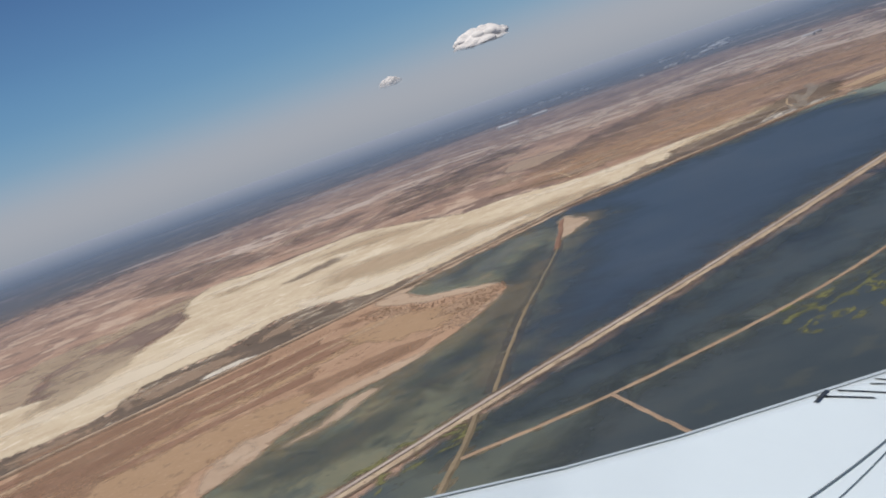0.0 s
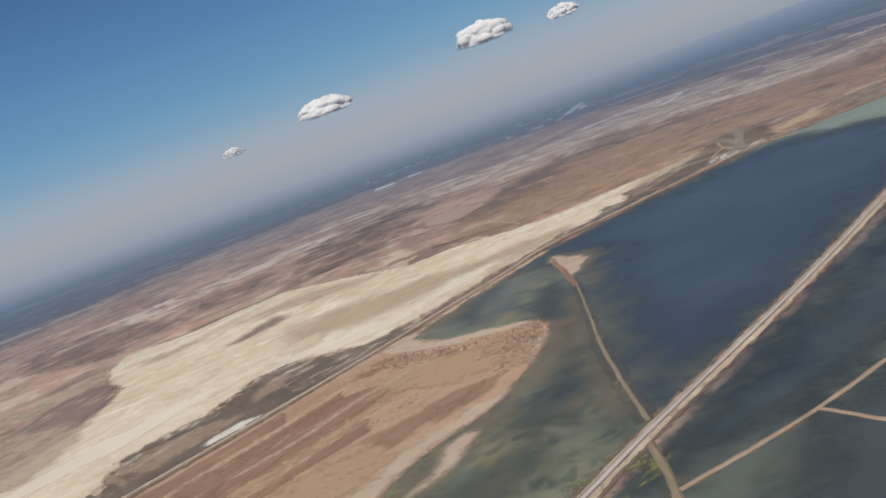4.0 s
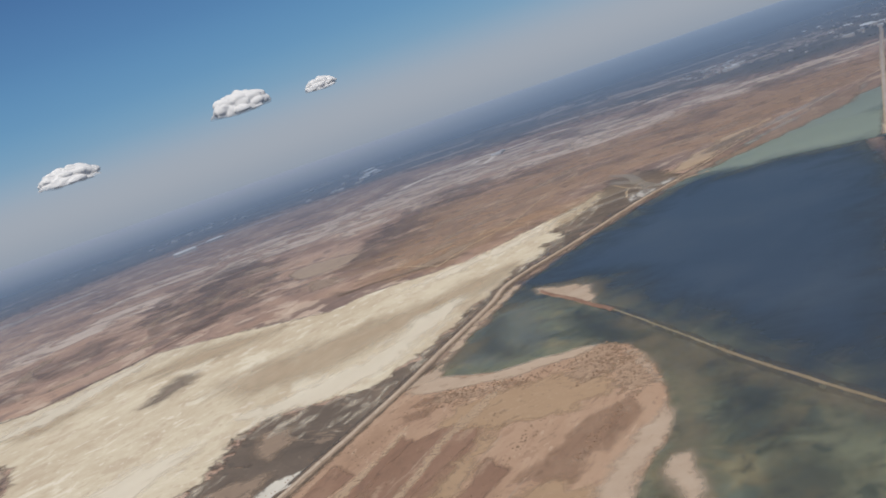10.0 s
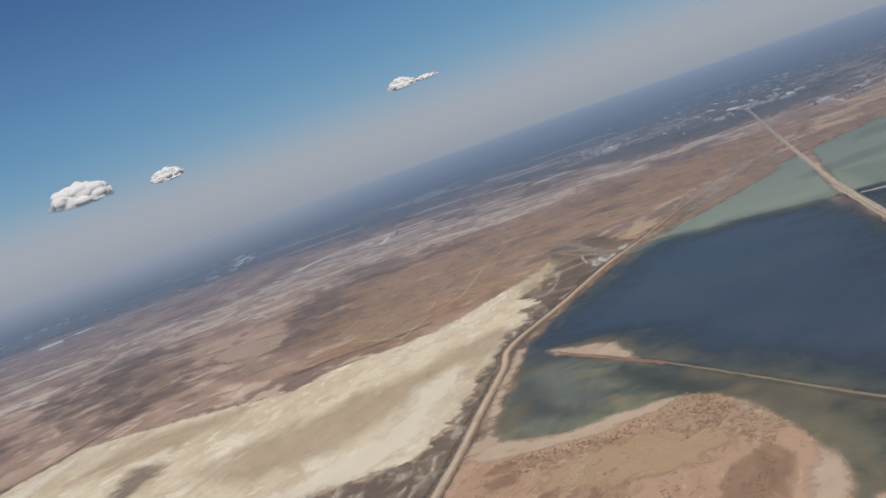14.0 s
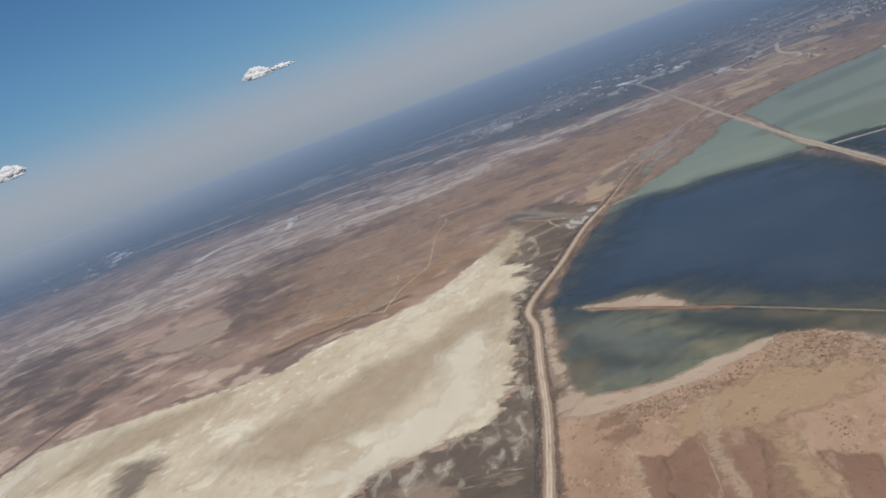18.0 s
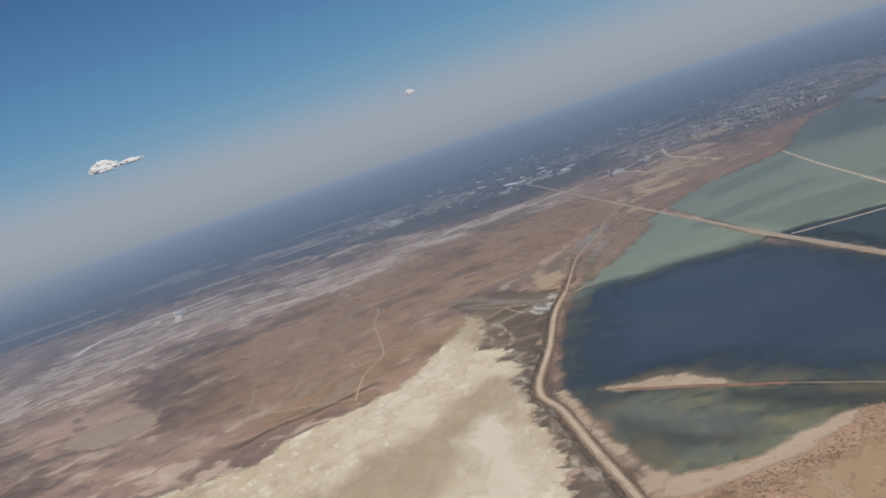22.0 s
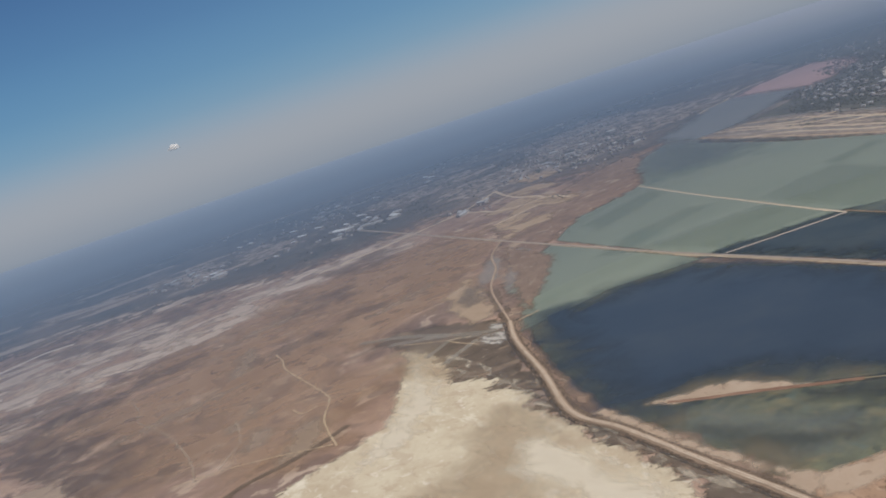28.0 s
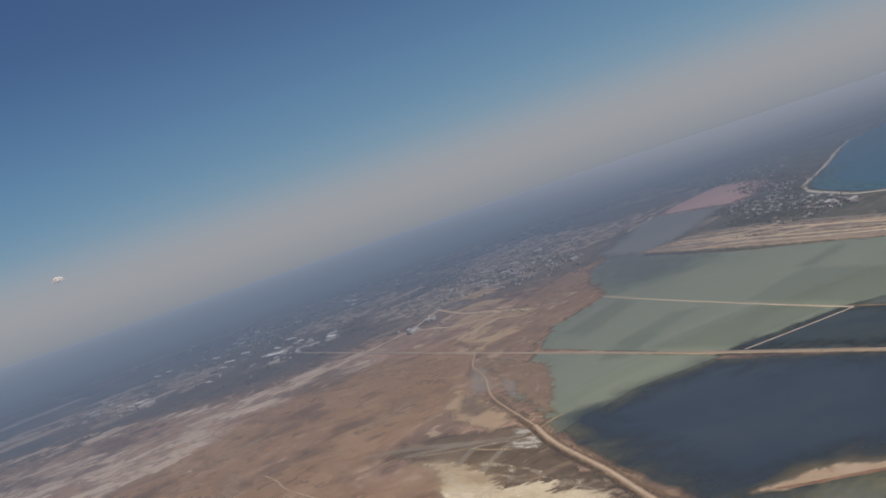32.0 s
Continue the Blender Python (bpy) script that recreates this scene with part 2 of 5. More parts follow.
M = {
    "farland": earth("farland", [(0.050, 0.055, 0.055), (0.076, 0.074, 0.071), (0.115, 0.098, 0.087), (0.18, 0.143, 0.120)], (200, 70, 14), warp=0.5, spread=0.14, stretch=(1.3, 1, 60), frizz=5,
                     veins=[(200, 0.53, (0.175, 0.130, 0.107), 0.6, 0.1), (90, 0.60, (0.31, 0.25, 0.205), 0.6, 0.04), (60, 0.56, (0.050, 0.054, 0.053), 0.6), (40, 0.62, (0.35, 0.285, 0.237), 0.6, 0.04), (26, 0.58, (0.055, 0.057, 0.054), 0.5), (18, 0.64, (0.39, 0.325, 0.275), 0.6, 0.04)]),
    "grove_land": earth("grove_land", [(0.052, 0.060, 0.052), (0.078, 0.082, 0.070), (0.125, 0.112, 0.092)], (60, 18, 5), soft=3.0, ragged=0.8, spread=0.15, frizz=6, veins=[(16, 0.60, (0.25, 0.205, 0.17), 0.6), (9, 0.57, (0.045, 0.052, 0.044), 0.7), (30, 0.57, (0.17, 0.135, 0.11), 0.5)]),
    "scrubland": earth("scrubland", [(0.175, 0.114, 0.088), (0.238, 0.156, 0.117), (0.29, 0.195, 0.144), (0.345, 0.243, 0.183)], (110, 36, 6), soft=90, warp=0.9, spread=0.13, frizz=3,
                       veins=[(80, 0.55, (0.130, 0.091, 0.078), 0.7, 0.05), (110, 0.56, (0.320, 0.208, 0.146), 0.65, 0.05), (44, 0.57, (0.405, 0.305, 0.230), 0.7, 0.045), (30, 0.57, (0.125, 0.089, 0.076), 0.7, 0.04), (20, 0.59, (0.43, 0.332, 0.252), 0.65, 0.04),
                              (14, 0.585, (0.135, 0.095, 0.079), 0.5, 0.05), (10, 0.60, (0.40, 0.305, 0.225), 0.45, 0.05)]),
    "salt": earth("salt", [(0.322, 0.248, 0.165), (0.385, 0.311, 0.217), (0.445, 0.373, 0.269), (0.495, 0.43, 0.322)], (44, 12, 3), soft=2.2, ragged=1.7, warp=0.8, spread=0.18, blur=0.9, stretch=(1.5, 1, 38), frizz=6,
                  veins=[(14, 0.56, (0.33, 0.251, 0.174), 0.5, 0.08), (24, 0.56, (0.54, 0.478, 0.372), 0.65, 0.08), (9, 0.57, (0.32, 0.242, 0.168), 0.5, 0.06), (5, 0.58, (0.58, 0.51, 0.415), 0.5), (2.6, 0.59, (0.31, 0.237, 0.165), 0.5), (1.5, 0.60, (0.58, 0.515, 0.42), 0.4)]),
    "damp_sand": earth("damp_sand", [(0.315, 0.232, 0.153), (0.365, 0.277, 0.187), (0.41, 0.322, 0.223)], (30, 9, 2.5), soft=8, ragged=1.3, cover=0.72, blur=1.6, stretch=(2.0, 1, 38), spread=0.15, veins=[(9, 0.57, (0.46, 0.38, 0.272), 0.5, 0.1), (4, 0.6, (0.48, 0.40, 0.292), 0.4, 0.08)], grain=14, frizz=6),
    "bright_salt": earth("bright_salt", [(0.55, 0.470, 0.360), (0.64, 0.56, 0.44)], (24, 7, 2), soft=4, ragged=2.0, cover=0.65, blur=1.1, stretch=(2.2, 1, 38), grain=9, frizz=6),
    "dark_marsh": earth("dark_marsh", [(0.072, 0.055, 0.043), (0.105, 0.079, 0.060), (0.155, 0.114, 0.084)], (30, 8, 1.6), soft=3.0, ragged=2.3, blur=0.5, spread=0.15, stretch=(1.6, 1, 100), frizz=5, cap=1.6,
                        veins=[(12, 0.57, (0.22, 0.158, 0.112), 0.6, 0.06), (6, 0.58, (0.06, 0.048, 0.040), 0.6), (9, 0.65, (0.40, 0.33, 0.25), 0.6, 0.06), (2.5, 0.63, (0.30, 0.235, 0.175), 0.5)], grain=6),
    "dark_scrub": earth("dark_scrub", [(0.122, 0.087, 0.074), (0.165, 0.117, 0.096)], (60, 20, 5), soft=12, ragged=1.8, cover=0.46, blur=0.8, grain=30, cap=0.4, frizz=3, veins=[(16, 0.57, (0.30, 0.215, 0.162), 0.7, 0.04), (8, 0.58, (0.36, 0.27, 0.205), 0.6, 0.04)]),
    "scrub_lens": earth("scrub_lens", [(0.125, 0.090, 0.078), (0.165, 0.119, 0.100), (0.215, 0.158, 0.128)], (24, 8, 2), soft=3.0, ragged=1.8, cover=0.85, blur=0.8, stretch=(2.4, 1, 60), grain=9, frizz=5, veins=[(9, 0.54, (0.30, 0.228, 0.165), 0.75, 0.06), (5, 0.57, (0.12, 0.09, 0.074), 0.6), (14, 0.58, (0.38, 0.30, 0.215), 0.7, 0.06)]),
    "marsh_soil": earth("marsh_soil", [(0.215, 0.152, 0.108), (0.29, 0.21, 0.15)], (12, 4, 1), soft=3, ragged=1.4, cover=0.75, blur=0.9, grain=6, frizz=6, veins=[(4, 0.57, (0.14, 0.105, 0.08), 0.6)]),
    "white_streak": earth("white_streak", [(0.26, 0.22, 0.18), (0.36, 0.315, 0.26)], (6, 2, 0.8), soft=1.2, ragged=1.2, cover=0.5, blur=1.4, grain=5, frizz=5, cap=0.7),
    "far_pan": earth("far_pan", [(0.36, 0.325, 0.285), (0.50, 0.46, 0.41)], (6, 2, 0.8), soft=1.8, ragged=1.8, cover=0.75, blur=0.8, stretch=(2.2, 1, 60), grain=5, cap=0.4, frizz=7),
    "salt_speckle": earth("salt_speckle", [(0.42, 0.345, 0.258), (0.55, 0.468, 0.365)], (8, 2.5, 0.8), soft=1.6, ragged=2.4, cover=0.5, blur=0.8, stretch=(2.6, 1, 38), grain=4, cap=-0.55, frizz=6),
    "dry_grass": earth("dry_grass", [(0.37, 0.255, 0.165), (0.46, 0.335, 0.225)], (8, 2.4, 0.8), soft=0.8, ragged=1.8, cover=0.55, blur=0.7, grain=2.4, frizz=6, veins=[(1.2, 0.56, (0.21, 0.135, 0.088), 0.7)]),
    "brush_soil": earth("brush_soil", [(0.24, 0.155, 0.102), (0.33, 0.225, 0.15)], (8, 2.4, 0.8), soft=2.0, ragged=2.0, cover=0.85, blur=0.6, grain=3, frizz=6, veins=[(1.6, 0.54, (0.14, 0.09, 0.06), 0.75), (1.1, 0.58, (0.44, 0.325, 0.22), 0.6)]),
    "hollow": earth("hollow", [(0.15, 0.115, 0.09), (0.20, 0.155, 0.12)], (20, 6, 2), soft=4.5, ragged=1.0, cover=0.85, blur=1.2),
    "pale_streak": earth("pale_streak", [(0.36, 0.276, 0.220), (0.46, 0.366, 0.298), (0.55, 0.462, 0.388)], (40, 12, 5), soft=14, ragged=2.0, cover=0.85, blur=0.45, stretch=(1.3, 1, -34), grain=30, cap=0.1, frizz=4),
    "tan_field": earth("tan_field", [(0.25, 0.178, 0.127), (0.34, 0.255, 0.187)], (20, 6, 1.6), soft=4, ragged=2.0, cover=0.62, blur=0.9, stretch=(1.25, 1, 55), grain=20, frizz=6, veins=[(6, 0.57, (0.20, 0.14, 0.105), 0.6)]),
    "spit_sand": earth("spit_sand", [(0.225, 0.138, 0.088), (0.285, 0.183, 0.12), (0.345, 0.238, 0.162)], (24, 7, 1.4), soft=1.3, ragged=0.8, spread=0.16, stretch=(2.4, 1, 34), frizz=6, blur=0.8, veins=[(5, 0.57, (0.22, 0.134, 0.087), 0.6), (2.2, 0.60, (0.43, 0.32, 0.23), 0.6), (1.4, 0.58, (0.17, 0.106, 0.07), 0.65)]),
    "margin_sand": earth("margin_sand", [(0.33, 0.238, 0.168), (0.40, 0.298, 0.215), (0.46, 0.36, 0.27)], (14, 5, 1.2), soft=1.7, ragged=1.3, cover=0.75, blur=0.9, grain=7, frizz=6, veins=[(3, 0.58, (0.26, 0.175, 0.118), 0.6)]),
    "faint_track": earth("faint_track", [(0.36, 0.262, 0.182), (0.44, 0.335, 0.24)], (16, 4, 1), soft=0.5, ragged=1.6, cover=0.5, blur=1.0, grain=5),
    "wind_shore": earth("wind_shore", [(0.16, 0.108, 0.080), (0.22, 0.150, 0.110), (0.29, 0.205, 0.15)], (20, 6, 1.5), soft=3.0, ragged=1.6, cover=0.8, blur=0.9, stretch=(1.8, 1, 20), grain=8, frizz=6, veins=[(7, 0.58, (0.37, 0.29, 0.22), 0.6), (4, 0.57, (0.11, 0.082, 0.066), 0.6)]),
    "shore_sand": earth("shore_sand", [(0.38, 0.285, 0.21), (0.46, 0.36, 0.275), (0.53, 0.45, 0.355)], (18, 6, 1.5), soft=2.2, ragged=0.9, cover=0.8, blur=1.0, grain=9, frizz=4, veins=[(3, 0.59, (0.30, 0.21, 0.15), 0.5)]),
    "spit_soil": earth("spit_soil", [(0.170, 0.098, 0.066), (0.22, 0.129, 0.086), (0.275, 0.173, 0.116)], (18, 5, 1.0), soft=1.2, ragged=1.2, cover=0.82, blur=0.7, stretch=(2.6, 1, 34), grain=5, frizz=6, veins=[(5, 0.58, (0.34, 0.235, 0.16), 0.6), (1.6, 0.57, (0.15, 0.09, 0.06), 0.6), (3, 0.57, (0.14, 0.086, 0.06), 0.5)]),
    "orange_soil": earth("orange_soil", [(0.285, 0.184, 0.109), (0.35, 0.237, 0.147)], (18, 5, 1.2), soft=3, ragged=1.6, cover=0.8, blur=0.8, veins=[(3, 0.59, (0.19, 0.122, 0.08), 0.6), (1.3, 0.58, (0.40, 0.285, 0.195), 0.5)]),
    "red_soil": earth("red_soil", [(0.135, 0.09, 0.07), (0.185, 0.124, 0.093), (0.26, 0.18, 0.133)], (34, 9, 2.5), soft=6, ragged=1.4, spread=0.16, veins=[(16, 0.58, (0.36, 0.275, 0.20), 0.7), (14, 0.56, (0.11, 0.084, 0.07), 0.7), (40, 0.56, (0.24, 0.15, 0.105), 0.6, 0.09), (5, 0.62, (0.42, 0.35, 0.275), 0.6)]),
    "orange_field": earth("orange_field", [(0.29, 0.20, 0.128), (0.42, 0.315, 0.22)], (30, 9, 2), soft=6, ragged=1.6, cover=0.85, grain=24, cap=0.9, stretch=(1.6, 1, 35)),
    "shallow": earth("shallow", [(0.132, 0.148, 0.106), (0.168, 0.182, 0.131), (0.194, 0.206, 0.151)], (110, 26, 6), rough=0.35, gloss=0.2, bump=0.03, wave=0.03, warp=0.3, soft=2.5, ragged=0.6, stretch=(3.0, 1, -50),
                     veins=[(30, 0.57, (0.135, 0.162, 0.118), 0.5, 0.1), (60, 0.57, (0.19, 0.21, 0.142), 0.5, 0.1)]),
    "pond": earth("pond", [(0.098, 0.102, 0.070), (0.128, 0.126, 0.082), (0.168, 0.148, 0.09)], (26, 8, 2.5), rough=0.4, gloss=0.1, bump=0.03, wave=0.03, warp=0.9, soft=2.0, ragged=0.6, spread=0.13, blur=1.2, frizz=6,
                  veins=[(22, 0.54, (0.062, 0.069, 0.061), 0.7, 0.1), (14, 0.55, (0.195, 0.155, 0.086), 0.65, 0.08), (8, 0.56, (0.046, 0.055, 0.046), 0.65, 0.07), (10, 0.58, (0.12, 0.146, 0.115), 0.6, 0.07), (5, 0.58, (0.18, 0.155, 0.09), 0.5, 0.06), (4, 0.60, (0.05, 0.057, 0.044), 0.5, 0.07)]),
    "grey_shallow": earth("grey_shallow", [(0.135, 0.145, 0.135), (0.165, 0.172, 0.155)], (16, 5, 2), rough=0.4, gloss=0.1, bump=0.03, wave=0.03, soft=6, ragged=1.3, cover=0.45, blur=1.3, grain=10, frizz=5),
    "deep": earth("deep", [(0.030, 0.039, 0.051), (0.036, 0.046, 0.060), (0.048, 0.057, 0.067)], (80, 22, 6), rough=0.35, gloss=0.2, bump=0.03, wave=0.03, soft=15, ragged=1.0, blur=1.7, spread=0.17, grain=26, frizz=6),
    "dark_shallow": earth("dark_shallow", [(0.052, 0.056, 0.050), (0.066, 0.068, 0.058)], (40, 12, 4), rough=0.35, gloss=0.2, bump=0.03, wave=0.03, soft=5, ragged=1.2, cover=0.5, blur=1.3),
    "lagoon_band": earth("lagoon_band", [(0.105, 0.135, 0.115), (0.13, 0.158, 0.13)], (60, 16, 4), rough=0.35, gloss=0.2, bump=0.03, wave=0.03, soft=3.5, ragged=0.6, cover=0.16, blur=1.2),
    "town_ground": earth("town_ground", [(0.31, 0.25, 0.213), (0.44, 0.37, 0.325)], (30, 10, 3), soft=14, ragged=2.0, cover=0.72, blur=0.5, grain=16, cap=0.15, frizz=6),
    "works_flat": earth("works_flat", [(0.155, 0.125, 0.105), (0.215, 0.175, 0.146), (0.28, 0.232, 0.195)], (34, 9, 2.5), soft=4, ragged=1.4, spread=0.16, stretch=(2.5, 1, 25), veins=[(14, 0.57, (0.36, 0.31, 0.265), 0.6), (9, 0.57, (0.11, 0.095, 0.083), 0.6)]),
    "blue_band": earth("blue_band", [(0.100, 0.125, 0.138), (0.118, 0.142, 0.150)], (60, 16, 4), rough=0.35, gloss=0.2, bump=0.03, wave=0.03, soft=24, ragged=0.9, cover=0.45, blur=1.6),
    "pink": earth("pink", [(0.40, 0.25, 0.225), (0.49, 0.315, 0.285)], (120, 40, 8), rough=0.5, gloss=0.2, soft=14, ragged=1.2, blur=1.0),
    "lilac": earth("lilac", [(0.150, 0.158, 0.152), (0.19, 0.19, 0.18)], (120, 40, 8), rough=0.4, gloss=0.2, soft=14, ragged=0.8, blur=1.2),
    "sea": earth("sea", [(0.022, 0.098, 0.160), (0.030, 0.122, 0.185)], (300, 60, 9), rough=0.4, gloss=0.2, bump=0.03, wave=0.03, soft=5, ragged=0.3),
    "sea_edge": earth("sea_edge", [(0.05, 0.15, 0.175), (0.07, 0.19, 0.205)], (90, 30, 6), rough=0.4, gloss=0.2, soft=9, ragged=0.5, cover=0.6, blur=1.3),
    "algae": earth("algae", [(0.085, 0.09, 0.035), (0.18, 0.17, 0.07)], (6, 1.6, 0.5), soft=4.0, ragged=1.6, rough=0.7, cover=0.8, blur=0.3, stretch=(1.6, 1, 30), grain=3.2, cap=-0.3, frizz=7),
    "basin": earth("basin", [(0.060, 0.068, 0.058), (0.082, 0.088, 0.066), (0.105, 0.104, 0.072)], (40, 12, 3), rough=0.35, gloss=0.2, bump=0.03, wave=0.03, soft=3, ragged=0.8, spread=0.16, veins=[(22, 0.55, (0.05, 0.06, 0.062), 0.7, 0.14)]),
    "grey_streak": earth("grey_streak", [(0.26, 0.225, 0.20), (0.36, 0.32, 0.285)], (10, 4, 1.5), soft=2.0, ragged=1.8, cover=0.5, blur=1.0, grain=7, stretch=(1.6, 1, 40), frizz=6),
    "brown_steppe": earth("brown_steppe", [(0.268, 0.166, 0.104), (0.345, 0.226, 0.147)], (70, 24, 5), soft=24, ragged=1.9, cover=0.62, blur=1.0, grain=60, frizz=3, cap=0.7, veins=[(30, 0.56, (0.37, 0.255, 0.175), 0.6, 0.05), (14, 0.57, (0.155, 0.106, 0.082), 0.6, 0.04)]),
    "salt_pan": earth("salt_pan", [(0.48, 0.425, 0.35), (0.60, 0.55, 0.47)], (6, 2, 0.8), soft=1.1, ragged=1.6, cover=0.78, blur=0.7, grain=3, frizz=6),
    "shore_dirt": earth("shore_dirt", [(0.275, 0.20, 0.142), (0.34, 0.254, 0.185), (0.40, 0.312, 0.235)], (20, 4, 0.8), veins=[(3, 0.57, (0.19, 0.135, 0.095), 0.6)]),
    "tan_slope": earth("tan_slope", [(0.235, 0.178, 0.122), (0.31, 0.242, 0.172), (0.385, 0.312, 0.23)], (14, 3, 0.7), veins=[(2.2, 0.57, (0.15, 0.112, 0.08), 0.65), (4, 0.60, (0.44, 0.36, 0.27), 0.5)]),
    "road_edge": earth("road_edge", [(0.115, 0.092, 0.08), (0.175, 0.14, 0.12)], (8, 2, 0.6)),
    "bright_gravel": earth("bright_gravel", [(0.56, 0.475, 0.385), (0.70, 0.615, 0.515)], (20, 5, 1)),
    "rut": earth("rut", [(0.38, 0.30, 0.222), (0.47, 0.385, 0.298)], (12, 3, 0.7), veins=[(2.5, 0.57, (0.25, 0.185, 0.135), 0.7)]),
    "causeway_dirt": earth("causeway_dirt", [(0.255, 0.205, 0.172), (0.315, 0.26, 0.222), (0.38, 0.322, 0.278)], (30, 6, 0.8), veins=[(4, 0.58, (0.24, 0.18, 0.135), 0.5)]),
    "oval_field": earth("oval_field", [(0.27, 0.195, 0.14), (0.35, 0.265, 0.195)], (20, 6, 1.6), soft=3, ragged=1.1, cover=0.85, blur=0.8, grain=18, frizz=6, veins=[(7, 0.58, (0.20, 0.142, 0.106), 0.6), (4, 0.60, (0.40, 0.315, 0.24), 0.6)]),
    "arm_sand": earth("arm_sand", [(0.27, 0.205, 0.145), (0.355, 0.28, 0.20), (0.44, 0.365, 0.27)], (24, 8, 2), soft=5, ragged=2.0, cover=0.6, blur=0.8, grain=20, frizz=6, cap=0.8, veins=[(9, 0.57, (0.21, 0.155, 0.115), 0.65)]),
    "shoulder": earth("shoulder", [(0.13, 0.108, 0.070), (0.18, 0.142, 0.094)], (10, 4, 1.5), rough=0.5, gloss=0.2, soft=0.9, ragged=1.2, cover=0.62, blur=1.1, grain=4),
    "dark_soil": earth("dark_soil", [(0.20, 0.12, 0.079), (0.245, 0.15, 0.099), (0.295, 0.19, 0.128)], (18, 5, 1.0), soft=1.6, ragged=1.6, cover=0.6, blur=0.9, grain=9, frizz=6, stretch=(1.6, 1, 34), veins=[(5, 0.58, (0.30, 0.21, 0.145), 0.6), (2, 0.58, (0.10, 0.064, 0.044), 0.6)]),
    "dark_basin": earth("dark_basin", [(0.030, 0.037, 0.039), (0.042, 0.049, 0.048), (0.058, 0.062, 0.055)], (50, 14, 4), rough=0.35, gloss=0.2, bump=0.03, wave=0.03, soft=6, ragged=1.1, blur=1.4, spread=0.15, veins=[(12, 0.57, (0.066, 0.066, 0.05), 0.5, 0.1)]),
    "shoal": earth("shoal", [(0.15, 0.125, 0.084), (0.20, 0.162, 0.11)], (14, 5, 2), rough=0.5, gloss=0.2, bump=0.03, wave=0.03, soft=3.0, ragged=1.3, cover=0.5, blur=1.4, grain=9, veins=[(6, 0.55, (0.08, 0.078, 0.054), 0.6, 0.1)]),
    "verge": earth("verge", [(0.10, 0.073, 0.055), (0.165, 0.118, 0.085)], (12, 4, 1), soft=1.1, ragged=1.6, cover=0.85, blur=0.6, grain=3.2),
    "far_patch": earth("far_patch", [(0.31, 0.245, 0.20), (0.45, 0.375, 0.32)], (60, 20, 6), soft=9, ragged=1.3, cover=0.85, blur=0.5, grain=50, cap=0.6, stretch=(1.5, 1, 60)),
    "road_dirt": earth("road_dirt", [(0.36, 0.265, 0.18), (0.44, 0.345, 0.25), (0.52, 0.43, 0.325)], (30, 6, 0.8)),
    "bank": earth("bank", [(0.17, 0.118, 0.082), (0.235, 0.166, 0.116), (0.31, 0.225, 0.16)], (14, 3, 0.7)),
    "dyke": earth("dyke", [(0.13, 0.105, 0.066), (0.175, 0.135, 0.086), (0.23, 0.178, 0.118)], (12, 3, 0.8)),
    "drowned": earth("drowned", [(0.135, 0.115, 0.070), (0.18, 0.148, 0.092), (0.235, 0.188, 0.122)], (10, 3, 0.8), rough=0.5),
    "red_bank": earth("red_bank", [(0.12, 0.068, 0.048), (0.17, 0.098, 0.068), (0.235, 0.15, 0.105)], (9, 3, 0.7)),
    "track": earth("track", [(0.36, 0.262, 0.172), (0.45, 0.345, 0.235)], (16, 4, 1), soft=0.5, ragged=1.2, cover=0.78, blur=0.9),
    "ditch": earth("ditch", [(0.075, 0.060, 0.052), (0.10, 0.082, 0.070)], (16, 4, 1), soft=0.9, ragged=0.5, cover=0.85, blur=0.9),
    "plaster": plain("plaster", (0.34, 0.31, 0.29), 0.9, 3.0, 0.2, per_object=0.5),
    "roof_white": plain("roof_white", (0.40, 0.395, 0.39), 0.5, 4.0, 0.2, per_object=0.5),
    "bright_roof": plain("bright_roof", (0.72, 0.71, 0.69), 0.5, 4.0, 0.12, per_object=0.4),
    "roof_flat": plain("roof_flat", (0.36, 0.31, 0.28), 0.9, 3.0, 0.3, per_object=0.6),
    "foliage": plain("foliage", (0.070, 0.073, 0.062), 0.9, 6.0, 0.4),
    "brush": plain("brush", (0.15, 0.095, 0.062), 0.95, 2.0, 0.4),
    "stone": plain("stone", (0.28, 0.21, 0.15), 0.9, 0.6, 0.3),
    "wing_paint": plain("wing_paint", (0.60, 0.665, 0.685), 0.45, 2.5, 0.05, gloss=0.4, bump=0.02),
    "marking": plain("marking", (0.03, 0.034, 0.04), 0.5, 1.0, 0.2),
    "wing_edge": plain("wing_edge", (0.10, 0.13, 0.14), 0.35, 1.5, 0.15, metal=0.2),
}


